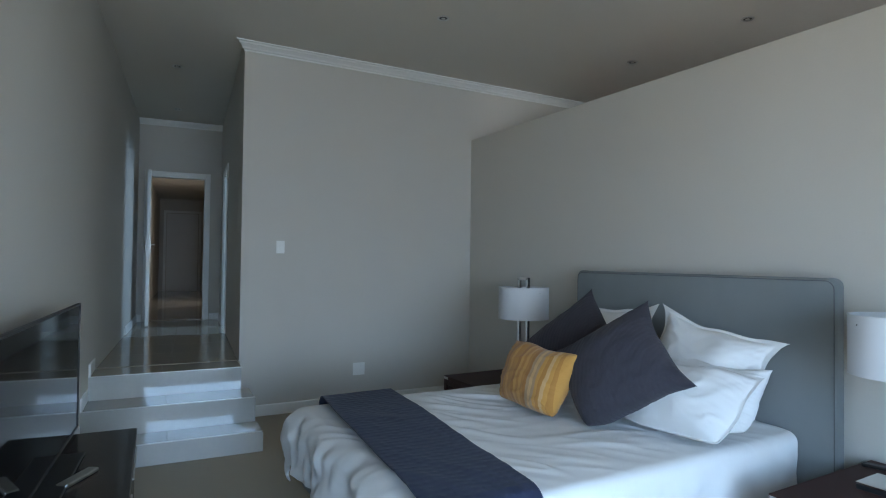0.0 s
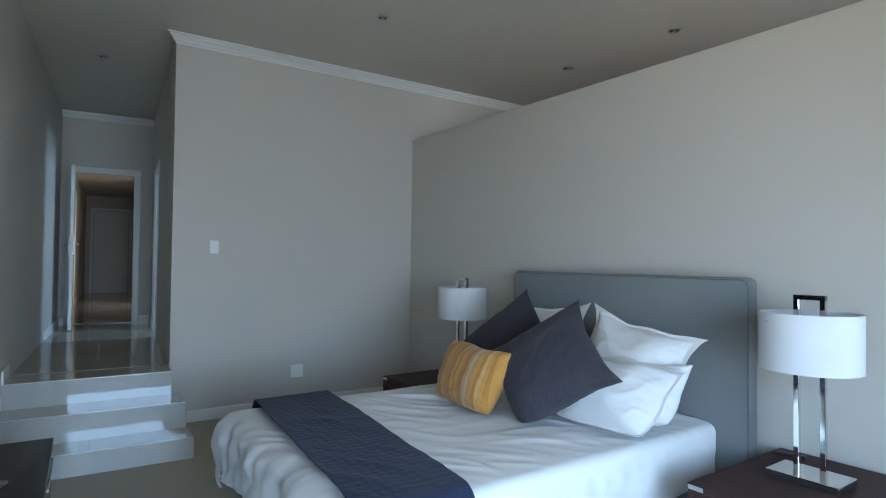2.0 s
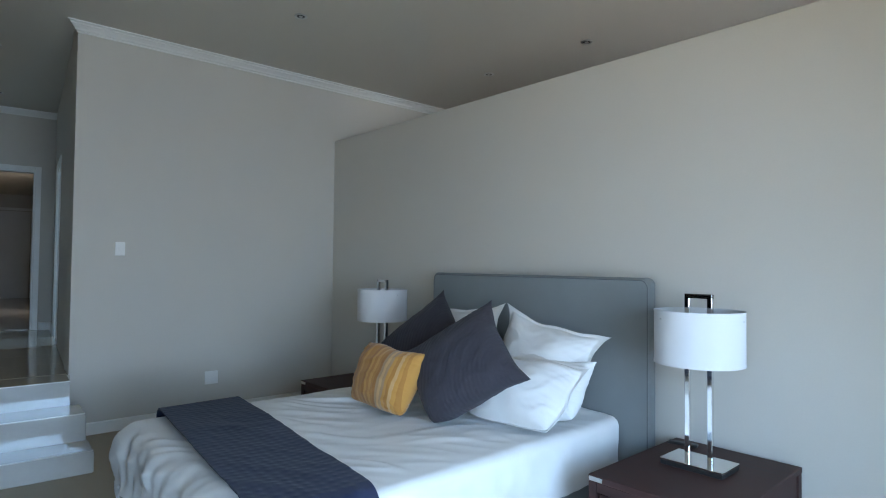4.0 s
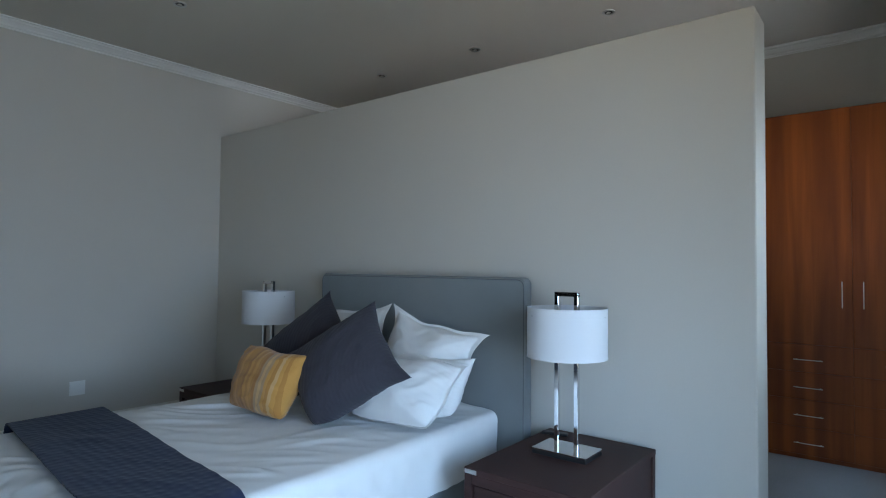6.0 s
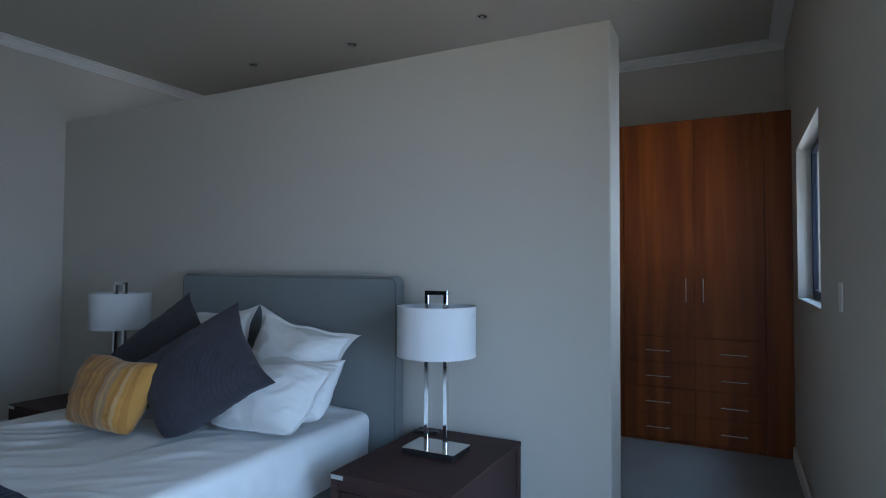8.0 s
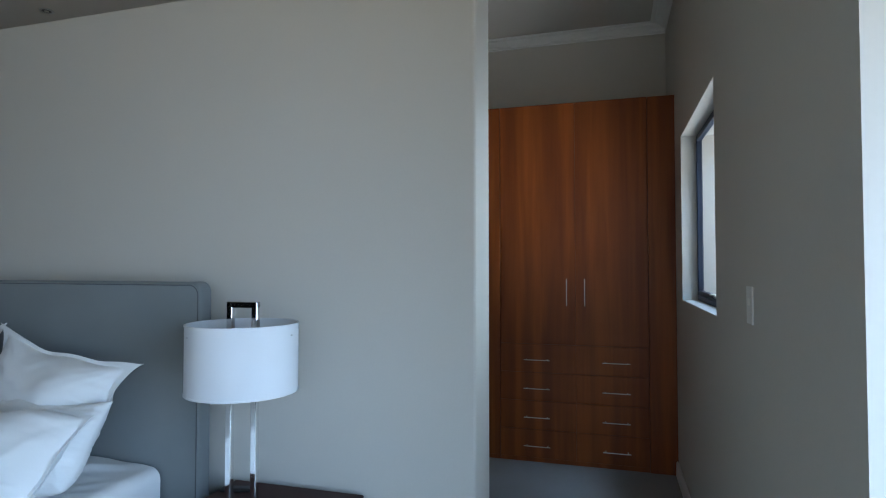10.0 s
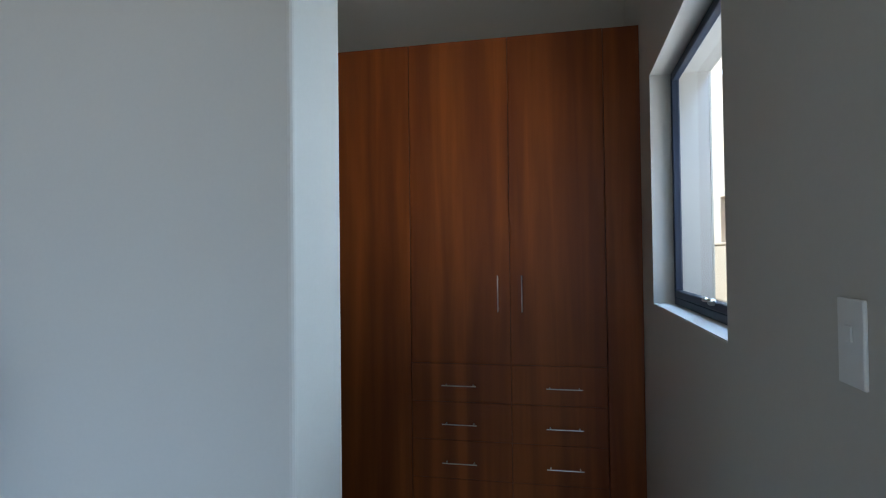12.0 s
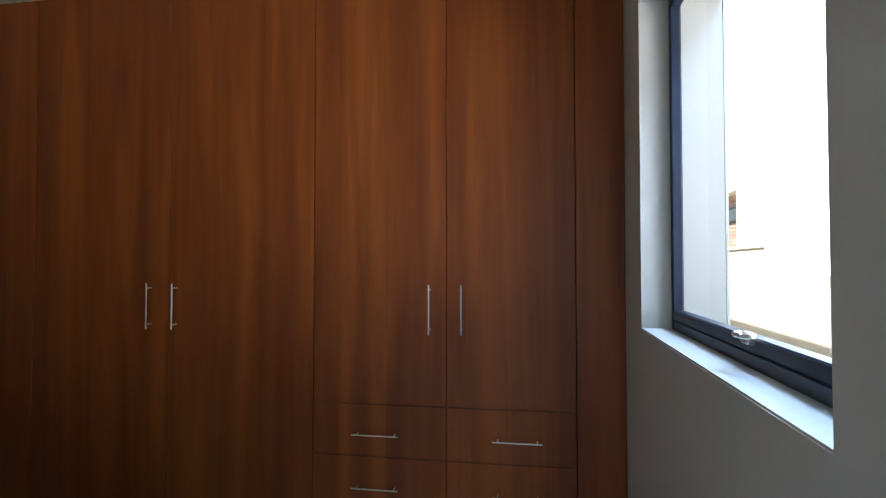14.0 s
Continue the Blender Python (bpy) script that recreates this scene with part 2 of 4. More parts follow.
# ---- building helpers ----
def box(bm, x0, x1, y0, y1, z0, z1, bevel=0.0, m=None, segments=1):
    """A box, with bevelled edges where a bevel is given, added to bm."""
    vs = bmesh.ops.create_cube(bm, size=1.0)["verts"]
    mt = Matrix.Translation(((x0 + x1) / 2, (y0 + y1) / 2, (z0 + z1) / 2)) @ Matrix.Diagonal((x1 - x0, y1 - y0, z1 - z0, 1))
    bmesh.ops.transform(bm, matrix=mt, verts=vs)
    if bevel:
        es = list({e for v in vs for e in v.link_edges})
        r = bmesh.ops.bevel(bm, geom=es, offset=bevel, segments=segments, affect="EDGES", profile=0.5)
        vs = list({v for f in r["faces"] for v in f.verts} | {v for v in vs if v.is_valid})
    if m is not None:
        bmesh.ops.transform(bm, matrix=m, verts=vs)
    return vs


def cyl(bm, r, depth, m, segments=24, r2=None):
    vs = bmesh.ops.create_cone(bm, cap_ends=True, segments=segments, radius1=r, radius2=r if r2 is None else r2, depth=depth)["verts"]
    bmesh.ops.transform(bm, matrix=m, verts=vs)
    return vs


def finish(bm, name, material, smooth=False):
    me = bpy.data.meshes.new(name)
    bm.normal_update()
    bm.to_mesh(me)
    bm.free()
    me.materials.append(material)
    if smooth:
        for p in me.polygons:
            p.use_smooth = True
        me.set_sharp_from_angle(angle=radians(50))
    return me


def part(name, bm, material, parent, label="", smooth=False):
    ob = new(name, finish(bm, name, material, smooth))
    ob.parent = parent
    if label:
        tagged(ob, label)
    return ob


def thing(name, label, category, m=None, group=""):
    ob = new(name)
    ob.empty_display_size = 0.1
    if m is not None:
        ob.matrix_world = m
    return tagged(ob, label, category, group)


def solid(name, bm, material, label, category, group="", m=None, smooth=False):
    ob = new(name, finish(bm, name, material, smooth))
    if m is not None:
        ob.matrix_world = m
    return tagged(ob, label, category, group)


def structure(name, boxes, material, label="", m=None, bevel=0.0):
    bm = bmesh.new()
    for b in boxes:
        box(bm, *b, bevel=bevel)
    ob = new(name, finish(bm, name, material))
    if m is not None:
        ob.matrix_world = m
    return tagged(ob, label, "", "", "structure")


def one_box(b, bevel=0.0, segments=1):
    bm = bmesh.new()
    box(bm, *b, bevel=bevel, segments=segments)
    return bm


def sweep(profile, length, ends=True):
    """A moulding: the profile (y, z) drawn along x from 0 to length."""
    bm = bmesh.new()
    a = [bm.verts.new((0, y, z)) for y, z in profile]
    b = [bm.verts.new((length, y, z)) for y, z in profile]
    k = len(profile)
    for i in range(k):
        bm.faces.new((a[i], a[(i + 1) % k], b[(i + 1) % k], b[i]))
    if ends:
        bm.faces.new(a[::-1])
        bm.faces.new(b)
    bmesh.ops.recalc_face_normals(bm, faces=bm.faces[:])
    return bm


# ---- the plan ----
H = 3.335            # ceiling
PX, PT, PH = 4.974, 0.275, 2.735   # partition behind the bed: end, thickness, height
WX = 5.94           # inner face of the dressing room's window wall
WY = 1.886           # wardrobe fronts
NIB = -1.13          # where the window wall turns towards the glazing
GX = 7.2             # glazed end wall
CF = 0.515           # corridor floor
CORR = pose(0, -2.385, 0, 0, 0, -5.8)   # the corridor and the side wall run slightly askew
LW = -1.078          # side wall in that frame

structure("floor", [(0, 7.5, -4.6, 0.13, -0.2, 0)], CARPET, "beige matt bedroom floor")
structure("floor_dressing", [(-0.3, 6.2, 0.13, 2.7, -0.2, 0.0)], GREYCARPET, "grey carpet of the dressing room")
structure("ceiling", [(-4.0, 7.6, -4.7, -1.1, H, H + 0.25), (-4.0, 6.2, -1.1, 2.8, H, H + 0.25)], CEIL, "smooth off-white ceiling")
SW = pose(0, -2.375, 0, 0, 0, -1.2)    # the switch wall, slightly askew
structure("wall_switch", [(-0.25, 0, 0, 5.1, 0, H)], PAINT, "plain greige painted wall", SW)
bm = bmesh.new()
box(bm, 0, PX, 0, PT, 0, PH, bevel=0.012, segments=3)
tagged(new("wall_partition", finish(bm, "wall_partition", PAINT)), "greige painted partition that stops below the ceiling", "", "", "structure")
structure("wall_side", [(-3.75, 4.9, LW - 0.25, LW, 0, H), (7.0, 7.4, LW - 0.25, LW, 0, H), (4.9, 7.0, LW - 0.25, LW, 2.45, H)], PAINT, "long greige painted side wall", CORR)
structure("wall_wardrobe_back", [(0, WX, 2.5, 2.7, 0, H)], PAINT, "plain painted wall above the wardrobes")
WB = (0.36, 1.56, 1.203, 2.236)    # window opening: y from, to, z from, to
structure("wall_window", [(WX, WX + 0.25, NIB + 0.25, WB[0], 0, H), (WX, WX + 0.25, WB[1], 2.7, 0, H),
                          (WX, WX + 0.25, WB[0], WB[1], 0, WB[2]), (WX, WX + 0.25, WB[0], WB[1], WB[3], H)], PAINT,
          "greige painted wall with a deep window opening")
structure("wall_nib", [(WX, GX, NIB, NIB + 0.25, 0, H)], PAINT, "painted return wall beside the glazing")
structure("wall_glazing", [(GX, GX + 0.25, -4.6, -3.8, 0, H), (GX, GX + 0.25, -1.7, NIB + 0.25, 0, H),
                           (GX, GX + 0.25, -3.8, -1.7, 2.45, H)], PAINT, "painted end wall round the glazed doors")

# corridor, up three steps
structure("floor_corridor", [(-3.75, 0.0, LW, 0.02, 0.0, CF - 0.012)], TILEFLOOR, "polished beige tiled corridor floor", CORR)
DO = (-2.75, -1.95)    # side doorway in the corridor
structure("wall_corridor", [(DO[1], -0.25, 0, 0.2, 0, H), (-3.75, DO[0], 0, 0.2, 0, H), (DO[0], DO[1], 0, 0.2, 2.5, H),
                            (DO[0], DO[1], 0, 0.2, 0, CF)], PAINT, "greige corridor wall with a doorway", CORR)
EY = (-0.95, -0.20)  # doorway in the end wall
EX = -3.6
structure("wall_corridor_end", [(EX - 0.15, EX, LW, EY[0], CF, H), (EX - 0.15, EX, EY[1], 0.0, CF, H),
                                (EX - 0.15, EX, EY[0], EY[1], CF + 2.06, H)], PAINT, "end wall with an open doorway", CORR)
structure("floor_passage", [(-11.3, -3.75, -1.3, 0.35, CF - 0.2, CF)], TILEFLOOR, "polished floor of the far passage", CORR)
structure("ceiling_passage", [(-11.3, -3.75, -1.3, 0.35, 2.95, 3.1)], CEIL, "low ceiling of the far passage", CORR)
# The gap from -7.3 to -6.5 is invented, to hold the passage's fill lamp.
structure("wall_passage", [(-11.3, -3.75, -1.35, -1.15, CF, 2.95), (-6.5, -3.75, 0.15, 0.35, CF, 2.95), (-11.3, -7.3, 0.15, 0.35, CF, 2.95), (-7.3, -6.5, 0.15, 0.35, 2.55, 2.95), (-11.5, -11.3, -1.35, 0.35, CF, 2.95)],
          PAINT, "painted walls of the far passage", CORR)
# side room off the corridor, with a window
structure("wall_side_room", [(-3.6, -3.4, 0.2, 3.0, 0, H), (-0.45, -0.25, 0.2, 3.0, 0, H), (-3.4, -0.45, 2.85, 3.0, 0, 1.3),
                             (-3.4, -0.45, 2.85, 3.0, 2.5, H), (-3.4, -2.6, 2.85, 3.0, 1.3, 2.5), (-1.3, -0.45, 2.85, 3.0, 1.3, 2.5)],
          PAINT, "painted walls of a side room", CORR)
structure("floor_side_room", [(-3.6, -0.25, 0.2, 3.0, CF - 0.2, CF)], TILEFLOOR, "tiled floor of a side room", CORR)

# cornices
CPROF = [(0, 0), (0, -0.066), (0.012, -0.066), (0.014, -0.055), (0.034, -0.051), (0.042, -0.040), (0.070, -0.024), (0.082, -0.021), (0.088, -0.009),
         (0.118, -0.009), (0.118, 0)]


def cornice(name, length, m, label, mitre=0.0):
    """The moulding along a wall; a mitred end runs out with the profile round an outer corner."""
    bm = sweep([(-y, z) for y, z in CPROF], length)
    for v in bm.verts:
        if v.co.x > length * 0.5:
            v.co.x += mitre * -v.co.y
    ob = new(name, finish(bm, name, TRIM))
    ob.matrix_world = m
    return tagged(ob, label, "", "", "structure")


cornice("cornice_switch", 4.88, SW @ pose(0.0, 4.88, H - 0.001, 0, 0, -90) @ Matrix.Diagonal((1, -1, 1, 1)), "white stepped plaster cornice", 0.75)
cornice("cornice_dressing", WX, pose(0, 2.5, H - 0.001), "white plaster cornice over the wardrobes")
cornice("cornice_window", 2.5 - NIB - 0.1, pose(WX, NIB, H - 0.001, 0, 0, 90) @ Matrix.Diagonal((1, -1, 1, 1)), "white plaster cornice")
cornice("cornice_corridor", -LW, CORR @ pose(EX, LW, H - 0.001, 0, 0, 90), "white plaster cornice over the end doorway")

# skirtings
SK = [(0, 0), (0, 0.09), (-0.008, 0.1), (-0.016, 0.09), (-0.018, 0)]


def skirting(name, length, m):
    ob = new(name, finish(sweep(SK, length), name, TRIM))
    ob.matrix_world = m
    return tagged(ob, "white painted skirting board", "", "", "structure")


skirting("baseboard_switch", 2.35, SW @ pose(0, 2.375, 0, 0, 0, -90) @ Matrix.Diagonal((1, -1, 1, 1)))
skirting("baseboard_partition", PX, pose(0, 0, 0))
skirting("baseboard_window", WY - NIB, pose(WX, NIB, 0, 0, 0, 90) @ Matrix.Diagonal((1, -1, 1, 1)))
skirting("baseboard_corridor_left", 1.5, CORR @ pose(-3.6, LW, CF) @ Matrix.Diagonal((1, -1, 1, 1)))
skirting("baseboard_corridor_right", DO[0] + 3.55, CORR @ pose(-3.6, 0, CF))
skirting("baseboard_end_left", EY[0] - LW - 0.06, CORR @ pose(EX, LW, CF, 0, 0, 90))
skirting("baseboard_end_right", 0.14, CORR @ pose(EX, -0.14, CF, 0, 0, 90))

# corridor floor tiles
bm_tile = one_box((0.001, 0.599, 0.001, 0.538, 0, 0.011), bevel=0.0006)
tile_mesh = finish(bm_tile, "tile", TILEFLOOR)
corridor_floor = bpy.data.objects["floor_corridor"]
for i in range(6):
    for j in range(2):
        t = new("tile", tile_mesh)
        t.parent = corridor_floor
        t.location = (-3.6 + i * 0.6, LW + j * 0.539, CF - 0.012)


# ---- steps ----
def steps():
    risers = [(0.985, 0.15), (0.70, 0.337), (0.36, CF)]
    s = thing("steps", "three polished pale tiled steps with steel nosings", "steps", pose(0, -2.376, 0, 0, 0, -3.5))
    prev, left = 0.0, -1.2
    for i, (x, z) in enumerate(risers):
        back = risers[i + 1][0] if i < 2 else 0.03
        right = -0.002 + 0.06 * x if i < 2 else -0.02
        base = 0.0 if i == 0 else prev
        st = part("step", one_box((back - 0.02, x - 0.012, left, right - 0.003, base, z - 0.012)), GROUT, s)
        part("riser_tile", one_box((x - 0.012, x, left, right, base + 0.002, z - 0.004), bevel=0.0015), TILE, st)
        half = (left + right) / 2
        for y0, y1 in ((left, half - 0.001), (half + 0.001, right)):
            part("tread_tile", one_box((back + 0.001, x - 0.003, y0, y1, z - 0.012, z), bevel=0.0015), TILE if i < 2 else TILEFLOOR, st)
        if i < 2:
            part("side_tile", one_box((back - 0.01, x - 0.012, right - 0.003, right + 0.009, 0.002, z - 0.013), bevel=0.001), TILE, st)
        part("nosing", one_box((x - 0.012, x + 0.002, left, right, z - 0.004, z + 0.002), bevel=0.0008), STEEL, st, "thin steel nosing strip")
        prev = z - 0.012
    # stepped skirting along the side wall
    for i, (x, z) in enumerate(risers):
        back = risers[i + 1][0] if i < 2 else 0.03
        wall = -1.073 - 0.04 * x
        part("skirting", one_box((back, x, wall - 0.06, wall, z + 0.001, z + 0.095), bevel=0.003), TRIM, s, "white stepped skirting")


steps()


# ---- doors of the corridor ----
def door_frame(name, x0, x1, z0, z1, depth, m, label):
    """A white frame lining an opening across local x, with architraves at both faces."""
    f = new(name)
    f.matrix_world = m
    tagged(f, label, "", "", "structure")
    w = 0.05
    for n_, b in (("jamb", (x0, x0 + 0.03, 0, depth, z0, z1)), ("jamb", (x1 - 0.03, x1, 0, depth, z0, z1)), ("head", (x0, x1, 0, depth, z1 - 0.03, z1))):
        part(n_, one_box(b, bevel=0.002), TRIM, f)
    for y in (-0.015, depth + 0.001):
        for b in ((x0 - w, x0 + 0.01, y, y + 0.014, z0, z1 + w), (x1 - 0.01, x1 + w, y, y + 0.014, z0, z1 + w), (x0 + 0.011, x1 - 0.011, y, y + 0.014, z1 - 0.01, z1 + w)):
            part("architrave", one_box(b, bevel=0.003), TRIM, f)
    return f


def panel_door(name, w, h, m, label, category="door", lever=True):
    d = thing(name, label, category, m)
    leaf = part("leaf", one_box((0, w, -0.02, 0.02, 0, h), bevel=0.002), DOORPAINT, d)
    for s in (-1, 1) if lever else ():
        plate = part("handle_plate", one_box((w - 0.075, w - 0.035, s * 0.026 - 0.004, s * 0.026 + 0.004, 0.93, 1.12), bevel=0.002), STEEL, d)
        bm = bmesh.new()
        cyl(bm, 0.009, 0.05, pose(w - 0.055, s * 0.05, 1.05, 90, 0, 0), 16)
        box(bm, w - 0.17, w - 0.046, s * 0.072 - 0.008, s * 0.072 + 0.008, 1.042, 1.058, bevel=0.004)
        part("lever", bm, STEEL, d, "steel lever handle")
    return d


E90 = CORR @ pose(EX - 0.15, 0, 0, 0, 0, 90) @ Matrix.Diagonal((1, -1, 1, 1))
door_frame("door_1", EY[0], EY[1], CF, CF + 2.06, 0.15, E90, "white frame of the corridor's end doorway")
panel_door("open_door", 0.70, 2.02, CORR @ pose(EX + 0.02, EY[0] + 0.015, CF + 0.008, 0, 0, 3), "white painted flush door standing wide open")
door_frame("door_2", DO[0], DO[1], CF, 2.5, 0.2, CORR, "white frame of a side doorway")
F90 = CORR @ pose(-11.30, 0, 0, 0, 0, 90) @ Matrix.Diagonal((1, -1, 1, 1))
fd = door_frame("door_3", -1.0, -0.19, CF, CF + 2.08, 0.02, F90 @ pose(0, -0.03, 0), "white frame of the passage's far door")
panel_door("far_door", 0.75, 2.04, CORR @ pose(-11.26, -0.97, CF + 0.006, 0, 0, 90), "pale closed flush door at the passage's end", lever=False)
door_frame("door_4", -7.2, -6.4, CF, CF + 2.08, 0.02, CORR @ pose(0, -1.148, 0) @ Matrix.Diagonal((1, -1, 1, 1)) @ pose(0, -0.02, 0), "white door frame along the passage")


# ---- downlights ----
def downlight():
    d = thing("downlight", "recessed steel ceiling downlight, switched off", "downlight", group="ceiling downlights")
    bm = bmesh.new()
    ring = [(0.033, 0.0), (0.047, 0.0), (0.050, -0.005), (0.047, -0.009), (0.034, -0.007), (0.030, 0.0)]
    n = 28
    vs = [[bm.verts.new((r * math.cos(2 * math.pi * i / n), r * math.sin(2 * math.pi * i / n), z)) for r, z in ring] for i in range(n)]
    for i in range(n):
        for j in range(len(ring)):
            a, b = vs[i], vs[(i + 1) % n]
            jj = (j + 1) % len(ring)
            bm.faces.new((a[j], b[j], b[jj], a[jj]))
    bmesh.ops.recalc_face_normals(bm, faces=bm.faces[:])
    part("ring", bm, STEEL, d, smooth=True)
    bm = bmesh.new()
    cyl(bm, 0.031, 0.003, pose(0, 0, -0.0025), 24)
    part("reflector", bm, BLACK, d)
    bm = bmesh.new()
    cyl(bm, 0.017, 0.004, pose(0, 0, -0.0055), 20, r2=0.012)
    part("bulb", bm, LAMPGLASS, d)
    return d


dl = downlight()
spots = [(1.392, -1.127), (3.843, 0.912), (2.618, 0.912), (1.467, 0.912), (-0.985, -2.845), (-2.81, -2.69), (4.0, -1.2)]
dl.matrix_world = pose(*spots[0], H)
for x, y in spots[1:]:
    copy_thing(dl, pose(x, y, H))


# ---- switches and socket ----
def wall_plate(name, w, h, m, label, category, rockers):
    p = thing(name, label, category, m)
    part("plate", one_box((-w / 2, w / 2, -0.006, 0, -h / 2, h / 2), bevel=0.0025, segments=2), PLASTIC, p)
    for i, (cx, cz, rw, rh) in enumerate(rockers):
        part("rocker", one_box((cx - rw / 2, cx + rw / 2, -0.009, -0.0055, cz - rh / 2, cz + rh / 2), bevel=0.002), PLASTIC, p)
    return p


wall_plate("light_switch", 0.075, 0.115, SW @ pose(0.0, 0.343, 1.52, 0, 0, 90), "white wall switch on the greige wall", "switch", [(0, 0, 0.024, 0.04)])
wall_plate("wall_socket", 0.12, 0.12, SW @ pose(0.0, 1.118, 0.349, 0, 0, 90), "white square wall socket near the floor", "socket", [(0.025, 0.03, 0.02, 0.03)])
wall_plate("light_switch", 0.075, 0.12, pose(WX, -0.27, 1.295, 0, 0, -90), "white wall switch beside the window", "switch", [(0, 0.012, 0.02, 0.024)])


# ---- dressing room window ----
def window(name, y0, y1, z0, z1, x):
    w = new(name)
    tagged(w, "charcoal aluminium top-hung window with one pane", "", "", "structure")
    f, fb = 0.022, 0.032
    for n_, b in (("window_frame", (x, x + 0.034, y0, y0 + f, z0, z1)), ("window_frame", (x, x + 0.034, y1 - f, y1, z0, z1)),
                  ("window_frame", (x, x + 0.034, y0 + f, y1 - f, z0, z0 + fb)), ("window_frame", (x, x + 0.034, y0 + f, y1 - f, z1 - f, z1))):
        part(n_, one_box(b, bevel=0.003), ALU, w)
    g, gb, st, sb = f + 0.003, fb + 0.003, 0.02, 0.03
    for b in ((x - 0.006, x + 0.028, y0 + g, y0 + g + st, z0 + gb, z1 - g), (x - 0.006, x + 0.028, y1 - g - st, y1 - g, z0 + gb, z1 - g),
              (x - 0.006, x + 0.028, y0 + g + st, y1 - g - st, z0 + gb, z0 + gb + sb), (x - 0.006, x + 0.028, y0 + g + st, y1 - g - st, z1 - g - st, z1 - g)):
        sash = part("sash", one_box(b, bevel=0.004), ALU, w)
    pane = part("pane", one_box((x + 0.010, x + 0.014, y0 + g + st - 0.005, y1 - g - st + 0.005, z0 + gb + sb - 0.005, z1 - g - st + 0.005)), GLASS, w)
    pane.visible_shadow = False
    yc = 0.85
    h = part("latch", one_box((x - 0.022, x - 0.004, yc - 0.02, yc + 0.02, z0 + 0.052, z0 + 0.075), bevel=0.004), STEEL, w, "steel cam latch")
    bm = bmesh.new()
    pts = [(0.0, 0.0), (-0.012, 0.018), (-0.016, 0.036), (-0.012, 0.056), (0.0, 0.075)]
    for a, b in zip(pts, pts[1:]):
        c = Vector((x - 0.026 + (a[0] + b[0]) / 2, yc - 0.02 - (a[1] + b[1]) / 2 + 0.03, z0 + 0.072))
        box(bm, -0.006, 0.006, -0.012, 0.012, -0.005, 0.005, bevel=0.003, m=Matrix.Translation(c) @ Matrix.Rotation(math.atan2(b[0] - a[0], b[1] - a[1]), 4, "Z"))
    part("latch_lever", bm, STEEL, w, "curved steel latch lever")
    return w


window("window_1", WB[0], WB[1], WB[2], WB[3], WX + 0.09)
structure("window_sill", [(WX + 0.002, WX + 0.088, WB[0] + 0.001, WB[1] - 0.001, WB[2], WB[2] + 0.004)], PAINT, "painted plaster window sill")


# ---- glazed doors at the room's end ----
def glazed_doors(name, m, width, n):
    w = new(name)
    w.matrix_world = m
    tagged(w, "charcoal aluminium sliding glass doors", "", "", "structure")
    y0, y1, z1, x = -width / 2, width / 2, 2.45, 0.08
    step = (y1 - y0) / n
    part("window_frame", one_box((x, x + 0.1, y0, y1, z1 - 0.05, z1)), ALU, w)
    part("window_frame", one_box((x, x + 0.1, y0, y1, 0.0, 0.04)), ALU, w)
    for i in range(n):
        a, b = y0 + i * step, y0 + (i + 1) * step
        for c in ((x + 0.02, x + 0.06, a, a + 0.055, 0.04, z1 - 0.05), (x + 0.02, x + 0.06, b - 0.055, b, 0.04, z1 - 0.05),
                  (x + 0.02, x + 0.06, a + 0.055, b - 0.055, 0.04, 0.11), (x + 0.02, x + 0.06, a + 0.055, b - 0.055, z1 - 0.12, z1 - 0.05)):
            part("sash", one_box(c, bevel=0.003), ALU, w)
        p = part("pane", one_box((x + 0.038, x + 0.042, a + 0.05, b - 0.05, 0.1, z1 - 0.11)), GLASS, w)
        p.visible_shadow = False


glazed_doors("window_2", pose(GX, -2.75, 0), 2.1, 2)
# Unseen side doors, assumed as a source of light for the partition.
glazed_doors("window_3", CORR @ pose(5.95, LW, 0, 0, 0, -90), 2.1, 3)


# ---- wardrobes ----
def bar_handle(parent, x, z, length, vertical):
    """A thin steel bar on two standoffs."""
    bm = bmesh.new()
    y = -0.052
    if vertical:
        cyl(bm, 0.0034, length, pose(x, y, z), 12)
        for s in (-1, 1):
            cyl(bm, 0.003, 0.034, pose(x, y + 0.017, z + s * length * 0.4, 90), 10)
    else:
        cyl(bm, 0.0029, length, pose(x, y, z, 0, 90, 0), 12)
        for s in (-1, 1):
            cyl(bm, 0.003, 0.034, pose(x + s * length * 0.4, y + 0.017, z, 90), 10)
    part("handle", bm, STEEL, parent, "slim brushed steel bar handle", smooth=False)


